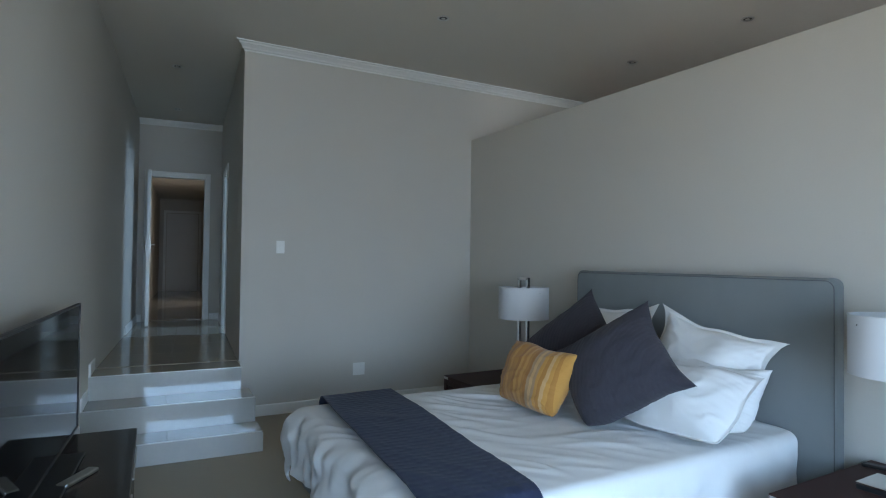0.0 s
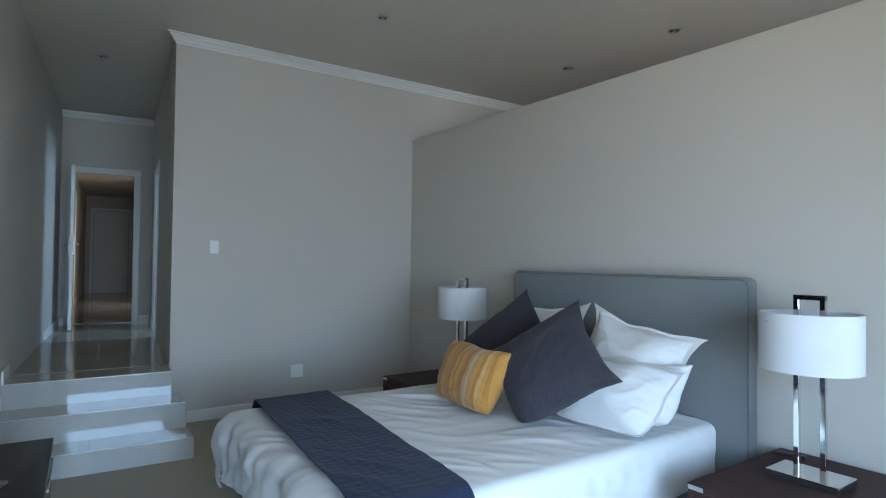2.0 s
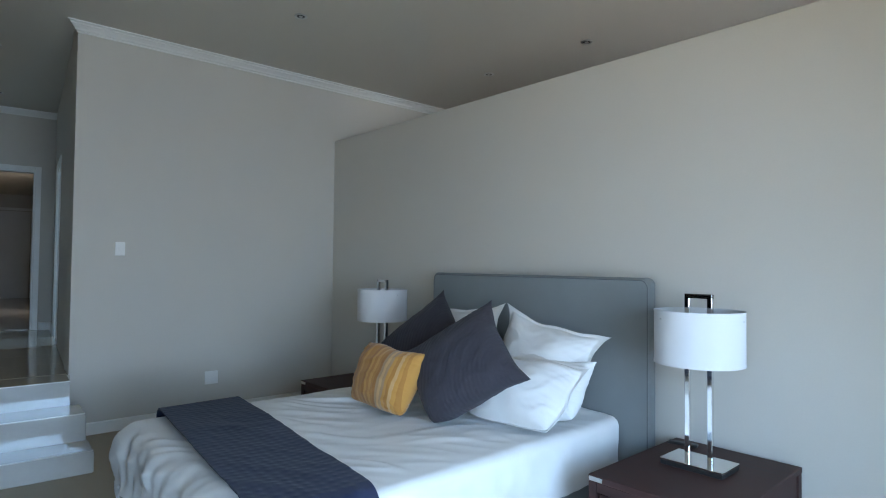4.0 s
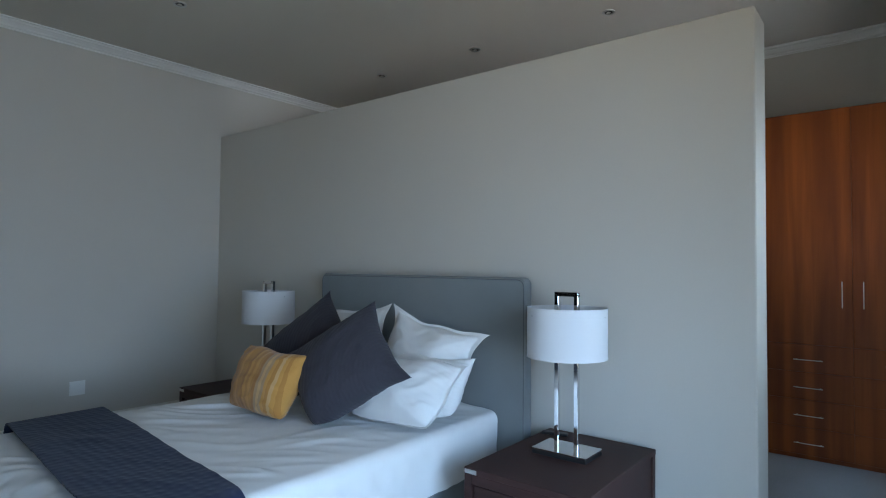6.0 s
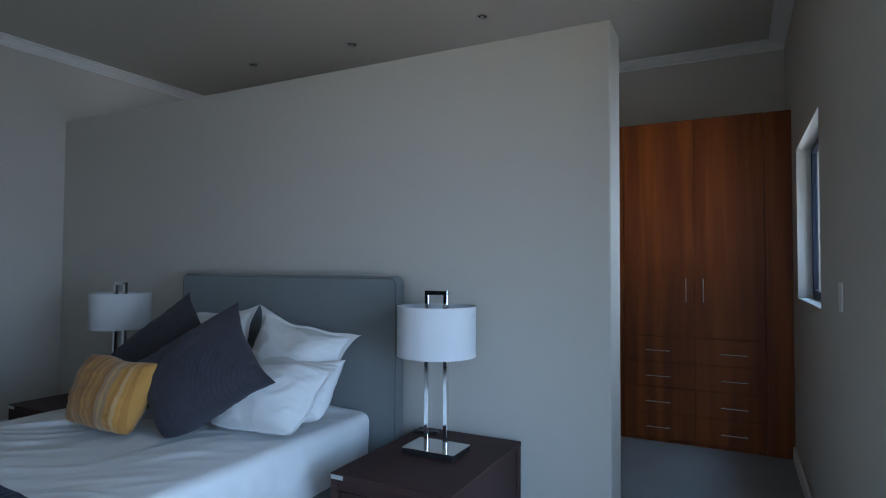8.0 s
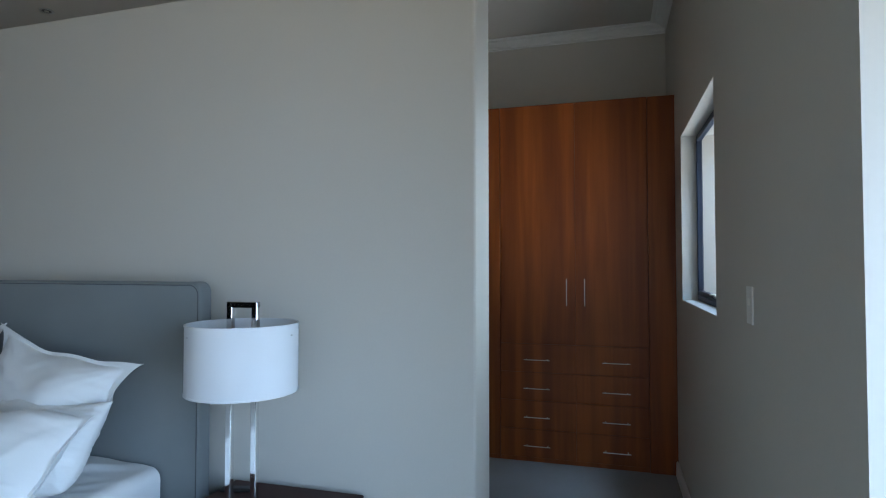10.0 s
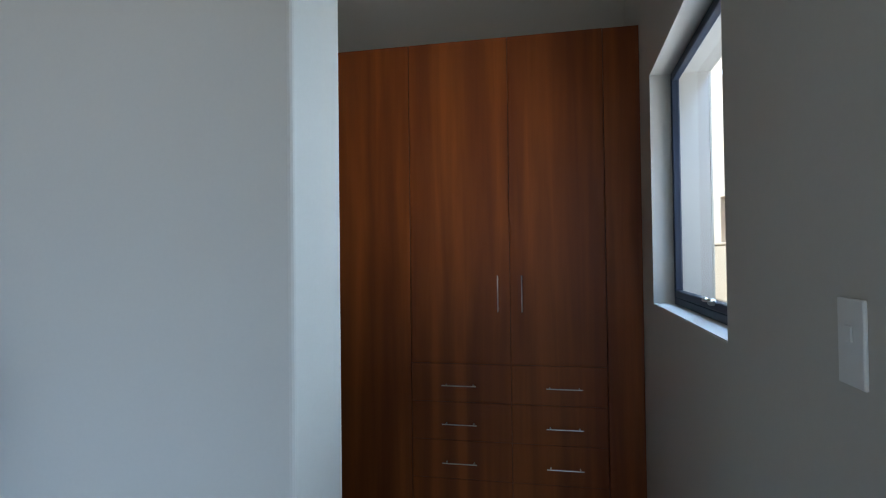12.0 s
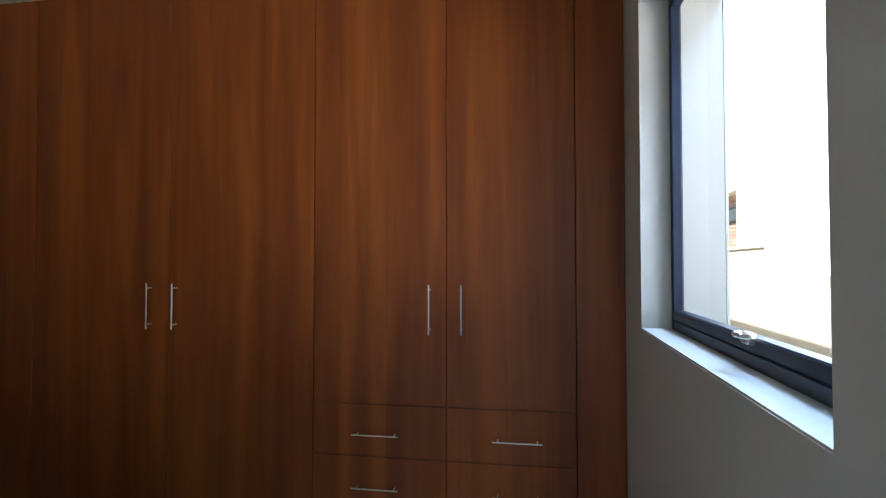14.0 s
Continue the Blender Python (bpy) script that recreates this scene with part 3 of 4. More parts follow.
def wardrobe(x0, x1, seam, handles, drawers, label):
    m = pose(x0, WY, 0)
    u = thing("wardrobe", label, "wardrobe", m, "fitted wardrobes")
    w, top, g = x1 - x0, 2.6, 0.0011
    part("carcass", one_box((0.001, w - 0.001, 0.021, 0.6, 0.0, top - 0.002)), CHERRY, u)
    part("plinth", one_box((0.0, w, 0.012, 0.02, 0.0, 0.03)), CHERRY, u)
    bottom = 0.853 if drawers else 0.034
    for a, b, hx in ((0.0, seam - x0, handles[0] - x0), (seam - x0, w, handles[1] - x0)):
        d = part("door", one_box((a + g, b - g, -0.001, 0.019, bottom + g, top), bevel=0.0008), CHERRY, u)
        bar_handle(d, hx, 1.232, 0.19, True)
        if drawers:
            zs = [0.853, 0.647, 0.442, 0.236, 0.034]
            for z1, z0 in zip(zs, zs[1:]):
                dr = part("drawer", one_box((a + g, b - g, -0.001, 0.019, z0 + g, z1 - g), bevel=0.0008), CHERRY, u)
                c = (4.992 - x0) if a == 0.0 else (5.54 - x0)
                bar_handle(dr, c, (z0 + z1) / 2 - 0.006, 0.185, False)
    return u


wardrobe(4.722, 5.758, 5.266, (5.206, 5.331), True, "cherry veneer fitted wardrobe with eight drawers")
WARD = "cherry veneer fitted wardrobe with full-height doors"
wardrobe(3.40, 4.72, 4.066, (4.0, 4.118), False, WARD)
wardrobe(2.035, 3.398, 2.716, (2.65, 2.78), False, WARD)
wardrobe(0.69, 2.033, 1.36, (1.295, 1.42), False, WARD)
tagged(new("filler_panel", finish(one_box((5.76, WX - 0.002, WY + 0.003, WY + 0.6, 0, 2.6), bevel=0.001), "filler_panel", CHERRY)),
       "cherry veneer filler panel between wardrobe and wall", "panel")
tagged(new("filler_panel", finish(one_box((0.002, 0.688, WY + 0.003, WY + 0.6, 0, 2.6), bevel=0.001), "filler_panel", CHERRY)),
       "cherry veneer end panel of the wardrobes", "panel")


# ---- bed ----
BX0, BX1, BY1, BZ = 1.90, 3.63, -2.41, 0.54


def rounded_panel(w, h, t, r, bottom=0.0, n=8):
    """An upright panel in x and z with rounded top corners and soft edges."""
    bm = bmesh.new()
    pts = [(0, bottom), (w, bottom)]
    for i in range(n + 1):
        a = i / n * math.pi / 2
        pts.append((w - r + r * math.cos(a), h - r + r * math.sin(a)))
    for i in range(n + 1):
        a = math.pi / 2 + i / n * math.pi / 2
        pts.append((r + r * math.cos(a), h - r + r * math.sin(a)))
    f = bm.faces.new([bm.verts.new((x, 0, z)) for x, z in pts])
    e = bmesh.ops.extrude_face_region(bm, geom=[f])
    bmesh.ops.translate(bm, vec=(0, t, 0), verts=[v for v in e["geom"] if isinstance(v, bmesh.types.BMVert)])
    bmesh.ops.recalc_face_normals(bm, faces=bm.faces[:])
    bmesh.ops.bevel(bm, geom=bm.edges[:], offset=0.018, segments=4, affect="EDGES", profile=0.5)
    return bm, pts


def tube(points, r, n=8, closed=False):
    bm = bmesh.new()
    rings = []
    count = len(points)
    for i, p in enumerate(points):
        a, b = Vector(points[max(i - 1, 0)]), Vector(points[min(i + 1, count - 1)])
        t = (b - a).normalized()
        s = t.cross(Vector((0, 1, 0.01))).normalized()
        u = s.cross(t)
        rings.append([bm.verts.new(Vector(p) + r * (math.cos(2 * math.pi * j / n) * s + math.sin(2 * math.pi * j / n) * u)) for j in range(n)])
    for a, b in zip(rings, rings[1:]):
        for j in range(n):
            bm.faces.new((a[j], a[(j + 1) % n], b[(j + 1) % n], b[j]))
    bmesh.ops.recalc_face_normals(bm, faces=bm.faces[:])
    return bm


def bed():
    b = thing("bed", "double bed with tall grey upholstered headboard", "bed")
    bm, pts = rounded_panel(1.85, 1.35, 0.085, 0.045, 0.06)
    hb = part("headboard", bm, UPHOLSTERY, b, "grey upholstered headboard with rounded corners", smooth=True)
    hb.location = (1.943, -0.215, 0)
    pip = part("piping", tube([(0.925 + (x - 0.925) * 0.988, 0.0, z - 0.014 if z > 0.5 else z) for x, z in pts[1:] + pts[:1]], 0.0022), PIPING, hb, "dark piped edge")
    part("base", one_box((BX0 + 0.03, BX1 - 0.03, BY1 + 0.05, -0.23, 0.08, 0.31), bevel=0.015, segments=2), UPHOLSTERY, b, "grey upholstered bed base")
    part("mattress", one_box((BX0 + 0.02, BX1 - 0.02, BY1 + 0.03, -0.23, 0.312, BZ - 0.035), bevel=0.05, segments=4), LINEN, b, "white mattress")
    for x in (BX0 + 0.1, BX1 - 0.1):
        for y in (BY1 + 0.15, -0.3):
            bm = bmesh.new()
            cyl(bm, 0.03, 0.08, pose(x, y, 0.04), 16, r2=0.035)
            part("leg", bm, BLACKWOOD, b)
    return b


bed()


def crease(u, v, seed, length, width, sharp):
    """One family of creases: narrow crests along u, each with a soft flank."""
    bend = 0.10 * noise.noise(Vector((u * 1.3, v * 1.1, seed + 3.0)))
    n = noise.noise(Vector((u * length, (v + bend) * width, seed)))
    gate = max(0.0, 0.35 + noise.noise(Vector((u * 1.7, v * 1.9, seed + 8.0))))
    return gate * max(0.0, 1.0 - abs(n) * sharp) ** 1.6


def fold(x, y):
    """Soft creases of cloth: long diagonal ridges, finer pulls across them and broad swells."""
    c, d = math.cos(0.62), math.sin(0.62)
    u, v = x * c + y * d, -x * d + y * c
    e, f = math.cos(1.15), math.sin(1.15)
    p, q = x * e + y * f, -x * f + y * e
    return (0.026 * crease(u, v, 1.7, 0.8, 4.2, 3.2) + 0.014 * crease(u, v, 6.1, 1.3, 9.0, 3.0)
            + 0.011 * crease(p, q, 12.4, 1.2, 6.5, 3.4) + 0.010 * noise.noise(Vector((x * 2.1, y * 2.1, 9.0))))


def drape(x0, x1, y0, y1, z, side, foot, nx, ny, crease=1.0, round_r=0.06, left=None, skew=0.0, thick=0.0, wave=0.0, foot_r=None):
    """Cloth laid over a box: flat on top, rounded over the edges and hanging at the sides and the foot."""
    left = side if left is None else left
    bm = bmesh.new()
    grid = []
    us = [(x0 - left) + (x1 - x0 + left + side) * i / nx for i in range(nx + 1)]
    vs = [(y0) + (y1 - foot - y0) * j / ny for j in range(ny + 1)]
    for u in us:
        row = []
        for v in vs:
            du = max(u - x1, 0) - max(x0 - u, 0)
            dv = min(v - y1, 0)
            over = math.hypot(du, dv)
            cx, cy = min(max(u, x0), x1), max(v, y1)
            calm = 0.25 + 0.75 * min(1.0, max(0.0, min(x1 - u, u - x0)) / 0.22)
            zz = z + calm * crease * fold(u, v) * (1.0 if over == 0 else max(0.0, 1 - over * 4))
            if over > 0:
                dx, dy = du / over, dv / over
                r = round_r if foot_r is None else round_r + (foot_r - round_r) * abs(dv) / over
                arc = r * math.pi / 2
                if over < arc:
                    a = over / r
                    out, drop = r * math.sin(a), r * (1 - math.cos(a))
                else:
                    out, drop = r, r + over - arc
                rip = wave * (0.35 + 0.65 * abs(dv) / over) * min(1.0, over * 5) * (noise.noise(Vector((u * 4.5, v * 4.5, 3.3))) + 0.6 * noise.noise(Vector((u * 11, v * 11, 7.3))))
                cx, cy, zz = cx + dx * (out + rip), cy + dy * (out + rip), z - drop + calm * crease * fold(u, v) * max(0.0, 1 - over * 4)
            row.append(bm.verts.new((cx, cy + skew * (cx - x0), max(zz, 0.03))))
        grid.append(row)
    for i in range(nx):
        for j in range(ny):
            bm.faces.new((grid[i][j], grid[i + 1][j], grid[i + 1][j + 1], grid[i][j + 1]))
    bmesh.ops.recalc_face_normals(bm, faces=bm.faces[:])
    if thick:
        bmesh.ops.solidify(bm, geom=bm.faces[:], thickness=thick)
    return bm


solid("duvet", drape(BX0 + 0.05, BX1 - 0.06, -0.24, BY1 + 0.07, BZ, 0.34, 0.38, 190, 240, crease=1.35, round_r=0.055, wave=0.05, thick=0.012, foot_r=0.13), LINEN,
      "rumpled white cotton duvet spread over the bed", "duvet", smooth=True)
solid("bed_runner", drape(BX0 + 0.04, BX1 - 0.04, -1.785, -2.24, BZ + 0.042, 0.31, 0.0, 120, 36, crease=0.55, round_r=0.09, skew=-0.105, thick=-0.008, wave=0.01), NAVY,
      "navy quilted runner across the foot of the bed", "bed runner", smooth=True)


# ---- pillows ----
def pillow_mesh(w, h, t, flange, seed, n=60, pinch=0.12, crumple=0.008, curl=0.0, blunt=()):
    """A stuffed case in x and z, t thick in y: sides drawn in between eared corners, gathers along the seams and,
    where given, a flat flange that waves outside the stuffing. Corners in blunt are pressed in."""
    bm = bmesh.new()
    sides = []
    fl = flange / (min(w, h) / 2)
    for s in (1, -1):
        g = []
        for i in range(n + 1):
            row = []
            for j in range(n + 1):
                a, b = -1 + 2 * i / n, -1 + 2 * j / n
                a, b = math.sin(a * math.pi / 2) * 0.5 + a * 0.5, math.sin(b * math.pi / 2) * 0.5 + b * 0.5
                x = a * w / 2 * (1 - pinch * (1 - b ** 2) ** 0.8 * abs(a) ** 3)
                z = b * h / 2 * (1 - pinch * (1 - a ** 2) ** 0.8 * abs(b) ** 3)
                if (a > 0, b > 0) in blunt:
                    tuck = 1 - 0.15 * (abs(a) * abs(b)) ** 2.5
                    x, z = x * tuck, z * tuck
                aa, bb = min(abs(a) / (1 - fl), 1), min(abs(b) / (1 - fl), 1)
                puff = max(0.0, (1 - aa ** 2.2) * (1 - bb ** 2.2)) ** (0.75 if flange else 0.55)
                y = s * (t / 2 * puff + 0.0022)
                body = min(1.0, puff * 2.2)
                soft = noise.noise(Vector((x * 4 + seed, z * 4, s * 2.0)))
                ear = (abs(a) * abs(b)) ** 1.5
                turn = math.atan2(1.02 - abs(b), 1.02 - abs(a))
                rays = max(0.0, 1 - 2.6 * abs(noise.noise(Vector((turn * 5.0, seed + (a > 0) * 3 + (b > 0) * 7, s * 1.0)))))
                gather_x = noise.noise(Vector((a * 13 + seed, b * 1.2, s * 4.0))) * math.exp(-(1 - abs(b)) * 5)
                gather_z = noise.noise(Vector((b * 13 - seed, a * 1.2, s * 6.0))) * math.exp(-(1 - abs(a)) * 5)
                pull = max(0.0, 1 - 3.0 * abs(noise.noise(Vector((x * 7 + z * 4 + seed, z * 11 - x * 3, s * 7.0)))))
                y += s * crumple * body * (0.9 * soft + 1.1 * rays * ear + 0.8 * (gather_x + gather_z) + 0.5 * pull)
                if flange and puff < 0.03:
                    y += 0.016 * noise.noise(Vector((x * 10 + seed, z * 10, 2.0)))
                y += curl * ear ** 3 * (1 if a * b > 0 else -0.6)
                x += 0.022 * noise.noise(Vector((x * 4.5 + seed, z * 4.5, 11.0)))
                z += 0.022 * noise.noise(Vector((x * 4.5 - seed, z * 4.5, 17.0)))
                row.append(bm.verts.new((x, y, z)))
            g.append(row)
        sides.append(g)
        for i in range(n):
            for j in range(n):
                f = (g[i][j], g[i + 1][j], g[i + 1][j + 1], g[i][j + 1])
                bm.faces.new(f if s < 0 else f[::-1])
    a, b = sides
    for i in range(n):
        for p, q in (((i, 0), (i + 1, 0)), ((i, n), (i + 1, n)), ((0, i), (0, i + 1)), ((n, i), (n, i + 1))):
            bm.faces.new((a[p[0]][p[1]], a[q[0]][q[1]], b[q[0]][q[1]], b[p[0]][p[1]]))
    bmesh.ops.recalc_face_normals(bm, faces=bm.faces[:])
    return bm


def pillow(name, size, flange, place, lean, yaw, roll, material, label, category, seed, pinch=0.12, crumple=0.008, curl=0.0):
    m = pose(*place, -lean, 0, yaw) @ pose(0, 0, 0, 0, roll, 0)
    back = m.inverted()
    rest = BZ + 0.02
    blunt = [(p, q) for p in (False, True) for q in (False, True)
             if (m @ Vector((size[0] * (0.45 if p else -0.45), 0, size[1] * (0.45 if q else -0.45)))).z < rest + 0.10]
    bm = pillow_mesh(*size, flange, seed, pinch=pinch, crumple=crumple, curl=curl, blunt=blunt)
    for v in bm.verts:          # the stuffing gives way where it rests on the bed
        w = m @ v.co
        if w.z < rest + 0.03:
            w.z = rest + 0.03 - 0.03 * (1 - math.exp(-(rest + 0.03 - w.z) / 0.03))
            v.co = back @ w
    return solid(name, bm, material, label, category, "pillows and cushions on the bed", m, smooth=True)


WHITE = "white flanged cotton pillow leaning on the headboard"
pillow("pillow", (0.66, 0.55, 0.2), 0.03, (2.50, -0.40, 0.862), 16, -5.5, -5.7, LINEN, WHITE, "pillow", 1.0, pinch=0.13, crumple=0.014, curl=0.03)
pillow("pillow", (0.75, 0.53, 0.27), 0.03, (3.258, -0.50, 0.845), 18, 3.2, 10.5, LINEN, WHITE, "pillow", 2.0, pinch=0.16, crumple=0.023, curl=0.03)
pillow("pillow", (0.60, 0.37, 0.2), 0.0, (3.37, -0.65, 0.735), 32, 2.9, -1.3, LINEN, "white cotton pillow behind another", "pillow", 3.0, pinch=0.07, crumple=0.014)
pillow("pillow", (0.66, 0.45, 0.27), 0.015, (3.355, -0.80, 0.722), 43, 0, -1.5, LINEN, "white cotton pillow leaning on the stack", "pillow", 4.0, pinch=0.09, crumple=0.020, curl=0.02)
pillow("cushion", (0.62, 0.54, 0.24), 0.0, (2.53, -0.80, 0.878), 27, 9.4, -45, DARKCLOTH, "charcoal ribbed square cushion, leaning back", "cushion", 5.0, pinch=0.13, crumple=0.01)
pillow("cushion", (0.62, 0.56, 0.28), 0.0, (3.105, -1.01, 0.853), 31, 16, -38, DARKCLOTH, "charcoal ribbed square cushion standing on its corner", "cushion", 6.0, pinch=0.12, crumple=0.014)
pillow("cushion", (0.565, 0.385, 0.21), 0.0, (2.69, -1.225, 0.745), 23, 0.8, 1.9, STRIPE, "yellow and ochre striped oblong cushion", "cushion", 7.0, pinch=0.09, crumple=0.016)


# ---- nightstands ----
def nightstand():
    s = thing("nightstand", "dark wenge nightstand with a drawer", "nightstand", group="nightstands")
    w, d, h = 0.63, 0.87, 0.45
    part("top", one_box((-w / 2, w / 2, -d, 0, h - 0.03, h), bevel=0.003), WENGE, s)
    for x in (-w / 2, w / 2 - 0.045):
        for y in (-d, -0.045):
            part("leg", one_box((x + 0.002, x + 0.043, y + 0.002, y + 0.043, 0, h - 0.03), bevel=0.002), WENGE, s)
    part("side_panel", one_box((-w / 2 + 0.012, -w / 2 + 0.03, -d + 0.045, -0.045, 0.06, h - 0.03)), WENGE, s)
    part("side_panel", one_box((w / 2 - 0.03, w / 2 - 0.012, -d + 0.045, -0.045, 0.06, h - 0.03)), WENGE, s)
    part("back_panel", one_box((-w / 2 + 0.045, w / 2 - 0.045, -0.03, -0.012, 0.06, h - 0.03)), WENGE, s)
    part("rail", one_box((-w / 2 + 0.045, w / 2 - 0.045, -d + 0.002, -d + 0.03, h - 0.075, h - 0.03), bevel=0.002), WENGE, s)
    part("bottom_panel", one_box((-w / 2 + 0.045, w / 2 - 0.045, -d + 0.03, -0.045, 0.06, 0.08)), WENGE, s)
    part("drawer", one_box((-w / 2 + 0.05, w / 2 - 0.05, -d + 0.014, -d + 0.034, 0.085, h - 0.083), bevel=0.003), WENGE, s)
    part("badge", one_box((-w / 2 + 0.006, -w / 2 + 0.075, -d - 0.0025, -d, h - 0.026, h - 0.006), bevel=0.0008), STEEL, s, "small brushed steel badge")
    return s


ns = nightstand()
ns.matrix_world = pose(4.183, -0.05, 0)
copy_thing(ns, pose(1.42, -0.05, 0))


# ---- table lamps ----
def lathe(profile, n=64):
    bm = bmesh.new()
    rings = [[bm.verts.new((r * math.cos(2 * math.pi * i / n), r * math.sin(2 * math.pi * i / n), z)) for r, z in profile] for i in range(n)]
    k = len(profile)
    for i in range(n):
        a, b = rings[i], rings[(i + 1) % n]
        for j in range(k):
            bm.faces.new((a[j], b[j], b[(j + 1) % k], a[(j + 1) % k]))
    bmesh.ops.recalc_face_normals(bm, faces=bm.faces[:])
    return bm


def table_lamp():
    s = thing("table_lamp", "chrome table lamp with two posts and white drum shade", "table lamp", group="bedside table lamps")
    part("base_plate", one_box((-0.15, 0.15, -0.1, 0.1, 0.022, 0.032), bevel=0.002), CHROME, s)
    part("foot", one_box((-0.148, 0.148, -0.098, 0.098, 0.0, 0.0218), bevel=0.002), BLACK, s)
    for x in (-0.055, 0.055):
        part("post", one_box((x - 0.012, x + 0.012, -0.012, 0.012, 0.03, 0.835), bevel=0.002), CHROME, s, "square chrome post")
    part("crossbar", one_box((-0.067, 0.067, -0.012, 0.012, 0.8105, 0.835), bevel=0.002), CHROME, s).location = (0, 0, 0.0004)
    part("shade", lathe([(0.205, 0.50), (0.205, 0.752), (0.202, 0.752), (0.202, 0.50)]), SHADE, s, "white cloth drum shade", smooth=True)
    part("rim", lathe([(0.207, 0.749), (0.207, 0.755), (0.200, 0.755), (0.200, 0.749)]), SHADE, s)
    part("rim", lathe([(0.207, 0.498), (0.207, 0.504), (0.200, 0.504), (0.200, 0.498)]), SHADE, s)
    bm = bmesh.new()
    for a in (0, 120, 240):
        cyl(bm, 0.003, 0.21, pose(0, 0, 0.715, 0, 0, a) @ pose(0.105, 0, 0, 0, 90, 0), 8)
    part("shade_carrier", bm, CHROME, s)
    bm = bmesh.new()
    cyl(bm, 0.02, 0.06, pose(0, 0, 0.60), 16)
    vs = bmesh.ops.create_uvsphere(bm, u_segments=16, v_segments=10, radius=0.03)["verts"]
    bmesh.ops.translate(bm, vec=(0, 0, 0.655), verts=vs)
    part("bulb", bm, PLASTIC, s, smooth=True)
    return s


lamp = table_lamp()
lamp.matrix_world = pose(4.167, -0.43, 0.45)
copy_thing(lamp, pose(1.54, -0.42, 0.45))

# a small dark remote beside the lamp
bm = bmesh.new()
box(bm, -0.075, 0.075, -0.022, 0.022, 0, 0.016, bevel=0.006, segments=2)
solid("remote_control", bm, BLACK, "small black remote control on the nightstand", "remote control", m=pose(3.96, -0.16, 0.45, 0, 0, 15))


# ---- television and its stand ----
def television():
    m = CORR @ pose(1.83, -0.93, 0.50)
    t = thing("television", "large flat television with black glossy screen, off", "television", m)
    w, z0, z1 = 1.475, 0.015, 0.668
    part("screen", one_box((0.012, w - 0.012, -0.004, 0.002, z0 + 0.014, z1 - 0.012), bevel=0.0008), SCREEN, t)
    part("back_shell", one_box((0.03, w - 0.03, -0.06, -0.006, z0 + 0.03, z1 - 0.03), bevel=0.012, segments=2), BLACK, t)
    for b in ((0, w, -0.012, 0.006, z0, z0 + 0.0135), (0, w, -0.012, 0.006, z1 - 0.0115, z1), (0, 0.0115, -0.012, 0.006, z0 + 0.0137, z1 - 0.0117),
              (w - 0.0115, w, -0.012, 0.006, z0 + 0.0137, z1 - 0.0117)):
        part("bezel", one_box(b, bevel=0.002), STEEL if b[0] > 1 else BLACK, t)
    part("foot", one_box((w / 2 - 0.3, w / 2 + 0.3, -0.13, 0.10, 0, 0.012), bevel=0.004), BLACK, t)
    part("neck", one_box((w / 2 - 0.06, w / 2 + 0.06, -0.05, -0.02, 0.012, 0.08), bevel=0.004), BLACK, t)
    return t


television()


def tv_stand():
    m = pose(1.812, -3.217, 0, 0, 0, -3.0)
    t = thing("tv_stand", "low black-brown television stand with drawers", "tv stand", m)
    w, d, h = 2.0, 0.41, 0.5
    part("top", one_box((0, w, -d, 0, h - 0.035, h), bevel=0.003), BLACKWOOD, t)
    part("carcass", one_box((0.012, w - 0.012, -d + 0.01, -0.03, 0.06, h - 0.036), bevel=0.002), BLACKWOOD, t)
    for i in range(3):
        a = 0.016 + i * (w - 0.032) / 3
        b = a + (w - 0.032) / 3
        dr = part("drawer", one_box((a + 0.003, b - 0.003, -0.03, -0.008, 0.075, h - 0.06), bevel=0.002), BLACKWOOD, t)
        part("pull", one_box((a + 0.1, b - 0.1, -0.007, 0.004, h - 0.082, h - 0.07), bevel=0.001), STEEL, dr, "slim steel drawer pull")
    for x in (0.05, w - 0.11):
        for y in (-d + 0.05, -0.11):
            part("foot", one_box((x, x + 0.06, y, y + 0.06, 0, 0.06), bevel=0.003), BLACKWOOD, t)
    return t


tv_stand()
bm = bmesh.new()
box(bm, -0.1, 0.1, -0.024, 0.024, 0, 0.018, bevel=0.006, segments=2)
solid("remote_control", bm, STEEL, "slim grey remote control on the television stand", "remote control", m=pose(2.51, -3.45, 0.5, 0, 0, -32))

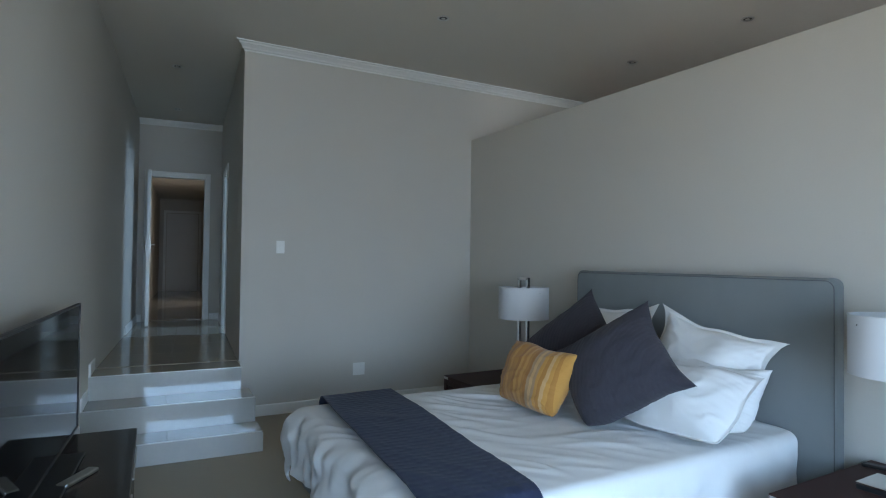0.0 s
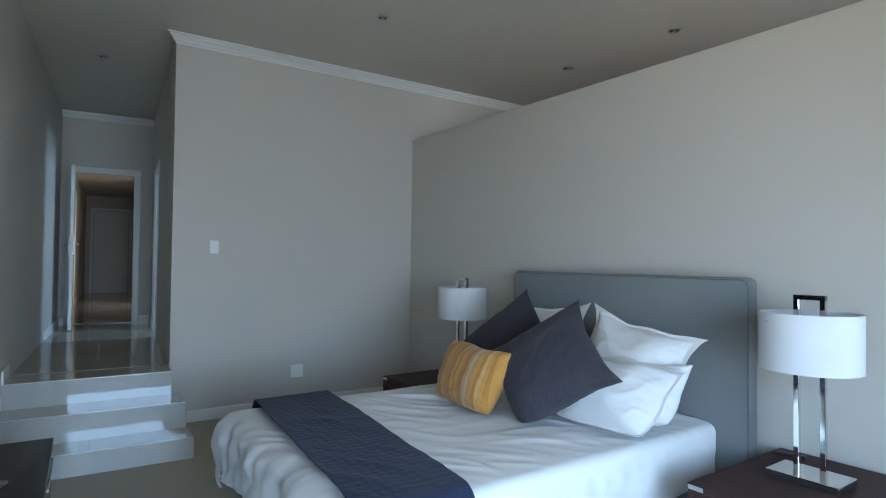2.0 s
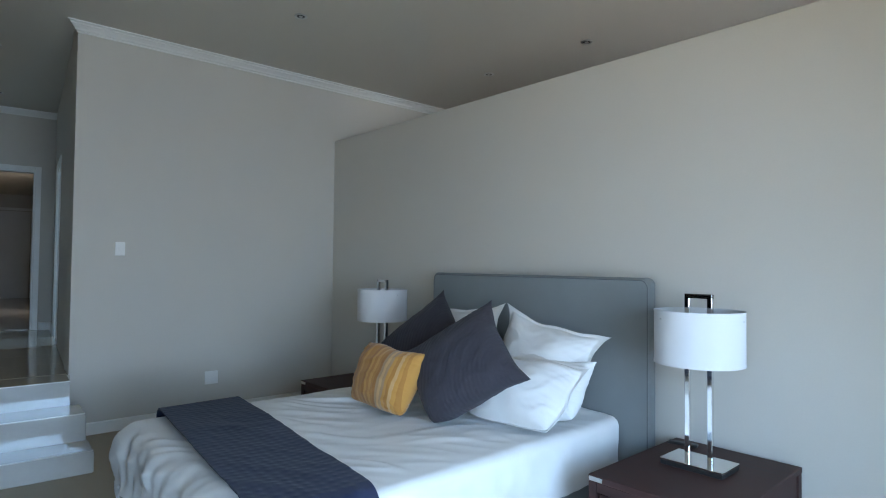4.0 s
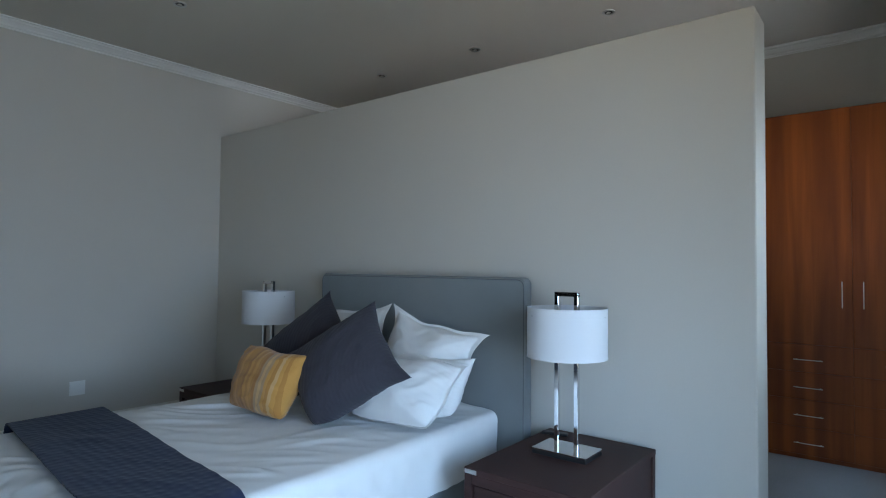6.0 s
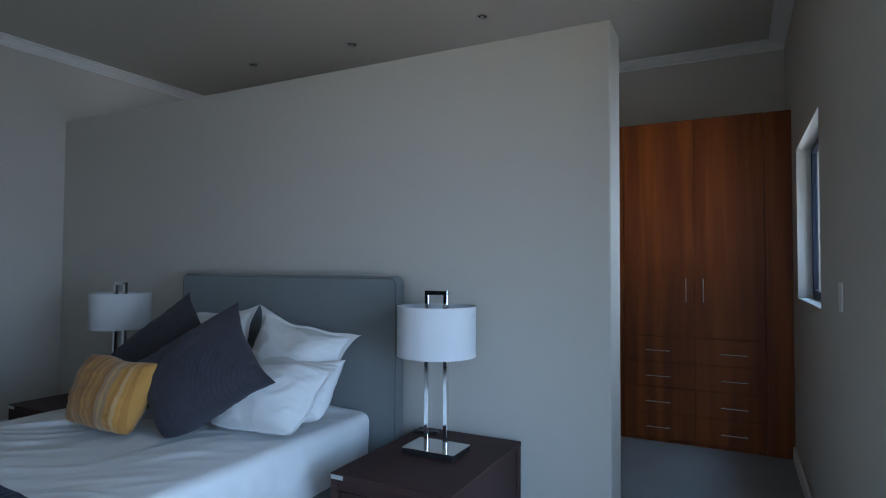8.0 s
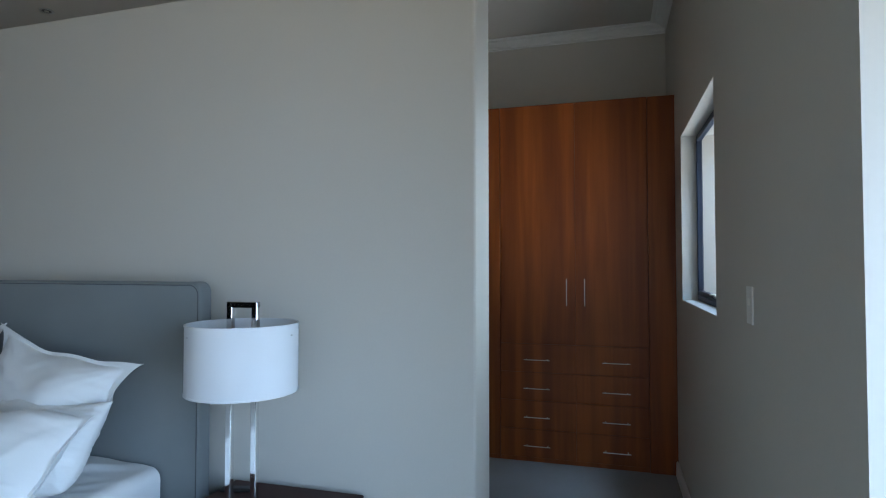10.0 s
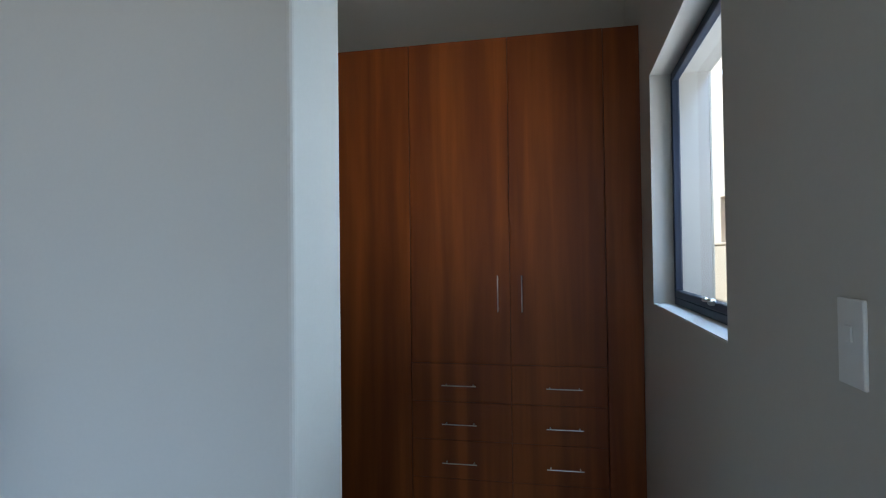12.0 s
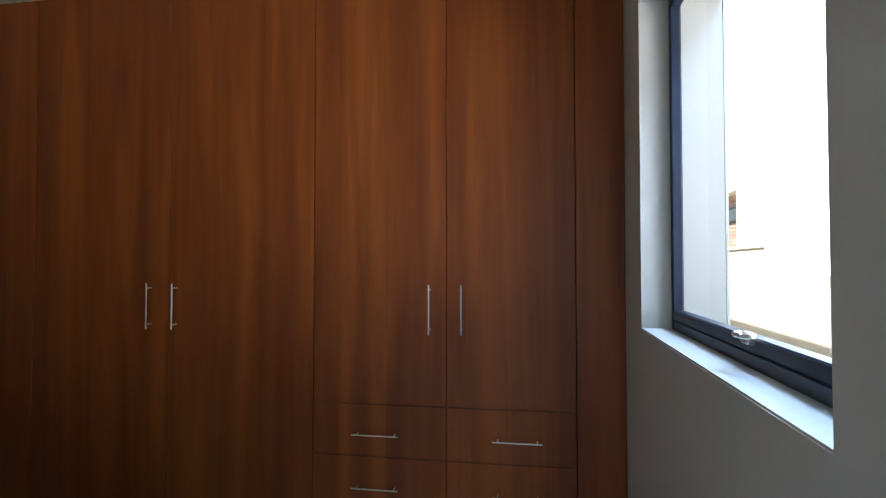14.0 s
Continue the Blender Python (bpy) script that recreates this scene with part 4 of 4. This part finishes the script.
# ---- outside ----
structure("ground", [(7.5, 400, -400, 400, -0.35, -0.12), (-400, 7.5, 2.9, 400, -0.35, -0.12), (6.21, 7.5, -1.06, 2.9, -0.35, -0.12), (-400, 7.5, -400, -5.0, -0.35, -0.12)],
          PAVE, "pale paved ground")
structure("wall_outer", [(WX + 0.252, WX + 0.26, NIB + 0.252, WB[0], -0.1, H), (WX + 0.252, WX + 0.26, WB[1], 2.7, -0.1, H), (WX + 0.252, WX + 0.26, WB[0], WB[1], -0.1, WB[2]),
                         (WX + 0.252, WX + 0.26, WB[0], WB[1], WB[3], H)], STUCCO, "cream stucco outer face")
# Roof out of view; its outer edge and height are set by its shadow.
structure("roof_slab", [(-11.6, 7.7, -4.8, -1.1, H + 0.251, H + 0.4), (-11.6, 6.25, -1.1, 2.7, H + 0.251, 3.6)], STUCCO, "flat concrete roof slab")
# Unseen block, added only for the shadow it casts towards the boundary wall.
structure("wall_shade_north", [(0.5, 6.2, 2.71, 24, -0.1, 3.6)], STUCCO, "unseen plain stucco block added to shade the boundary wall")

garden = thing("boundary_wall", "low cream stucco boundary wall", "wall")
part("wall", one_box((8.95, 9.15, 2.6, 30, -0.15, 1.66), bevel=0.02), STUCCO, garden)
part("coping", one_box((8.92, 9.18, 2.6, 30, 1.661, 1.72), bevel=0.015), STUCCO, garden)

house = thing("neighbouring_house", "tall sunlit cream house with a brick recess", "house")
for b in ((3.4, 12.45, -0.15, 8.0), (15.2, 34, -0.15, 8.0), (12.45, 15.2, 2.97, 8.0), (12.45, 15.2, -0.15, 1.78)):
    part("wall", one_box((9.6, 9.9, *b), bevel=0.01), WHITEWASH, house)
part("roof", one_box((9.4, 16, 3.2, 34, 8.001, 8.2), bevel=0.01), STUCCO, house)
rec = part("recess_wall", one_box((9.87, 10.0, 12.4, 15.3, 1.7, 3.0)), GROUT, house)
w2 = part("window", one_box((9.83, 9.868, 12.93, 14.05, 2.36, 2.70), bevel=0.004), ALU, house, "small dark window")
part("pane", one_box((9.826, 9.829, 12.97, 14.01, 2.40, 2.66)), SCREEN, w2)
bm = one_box((0, 0.04, 0, 0.21, 0, 0.065), bevel=0.004)
brick_mesh = finish(bm, "brick", BRICKCOL)
for r in range(16):
    for c in range(12):
        y = 12.47 + c * 0.222 - (0.11 if r % 2 else 0)
        z = 1.785 + r * 0.075
        if 12.72 < y < 14.05 and 2.30 < z < 2.70:
            continue
        bk = new("brick", brick_mesh)
        bk.parent = rec
        bk.location = (9.832, y, z)
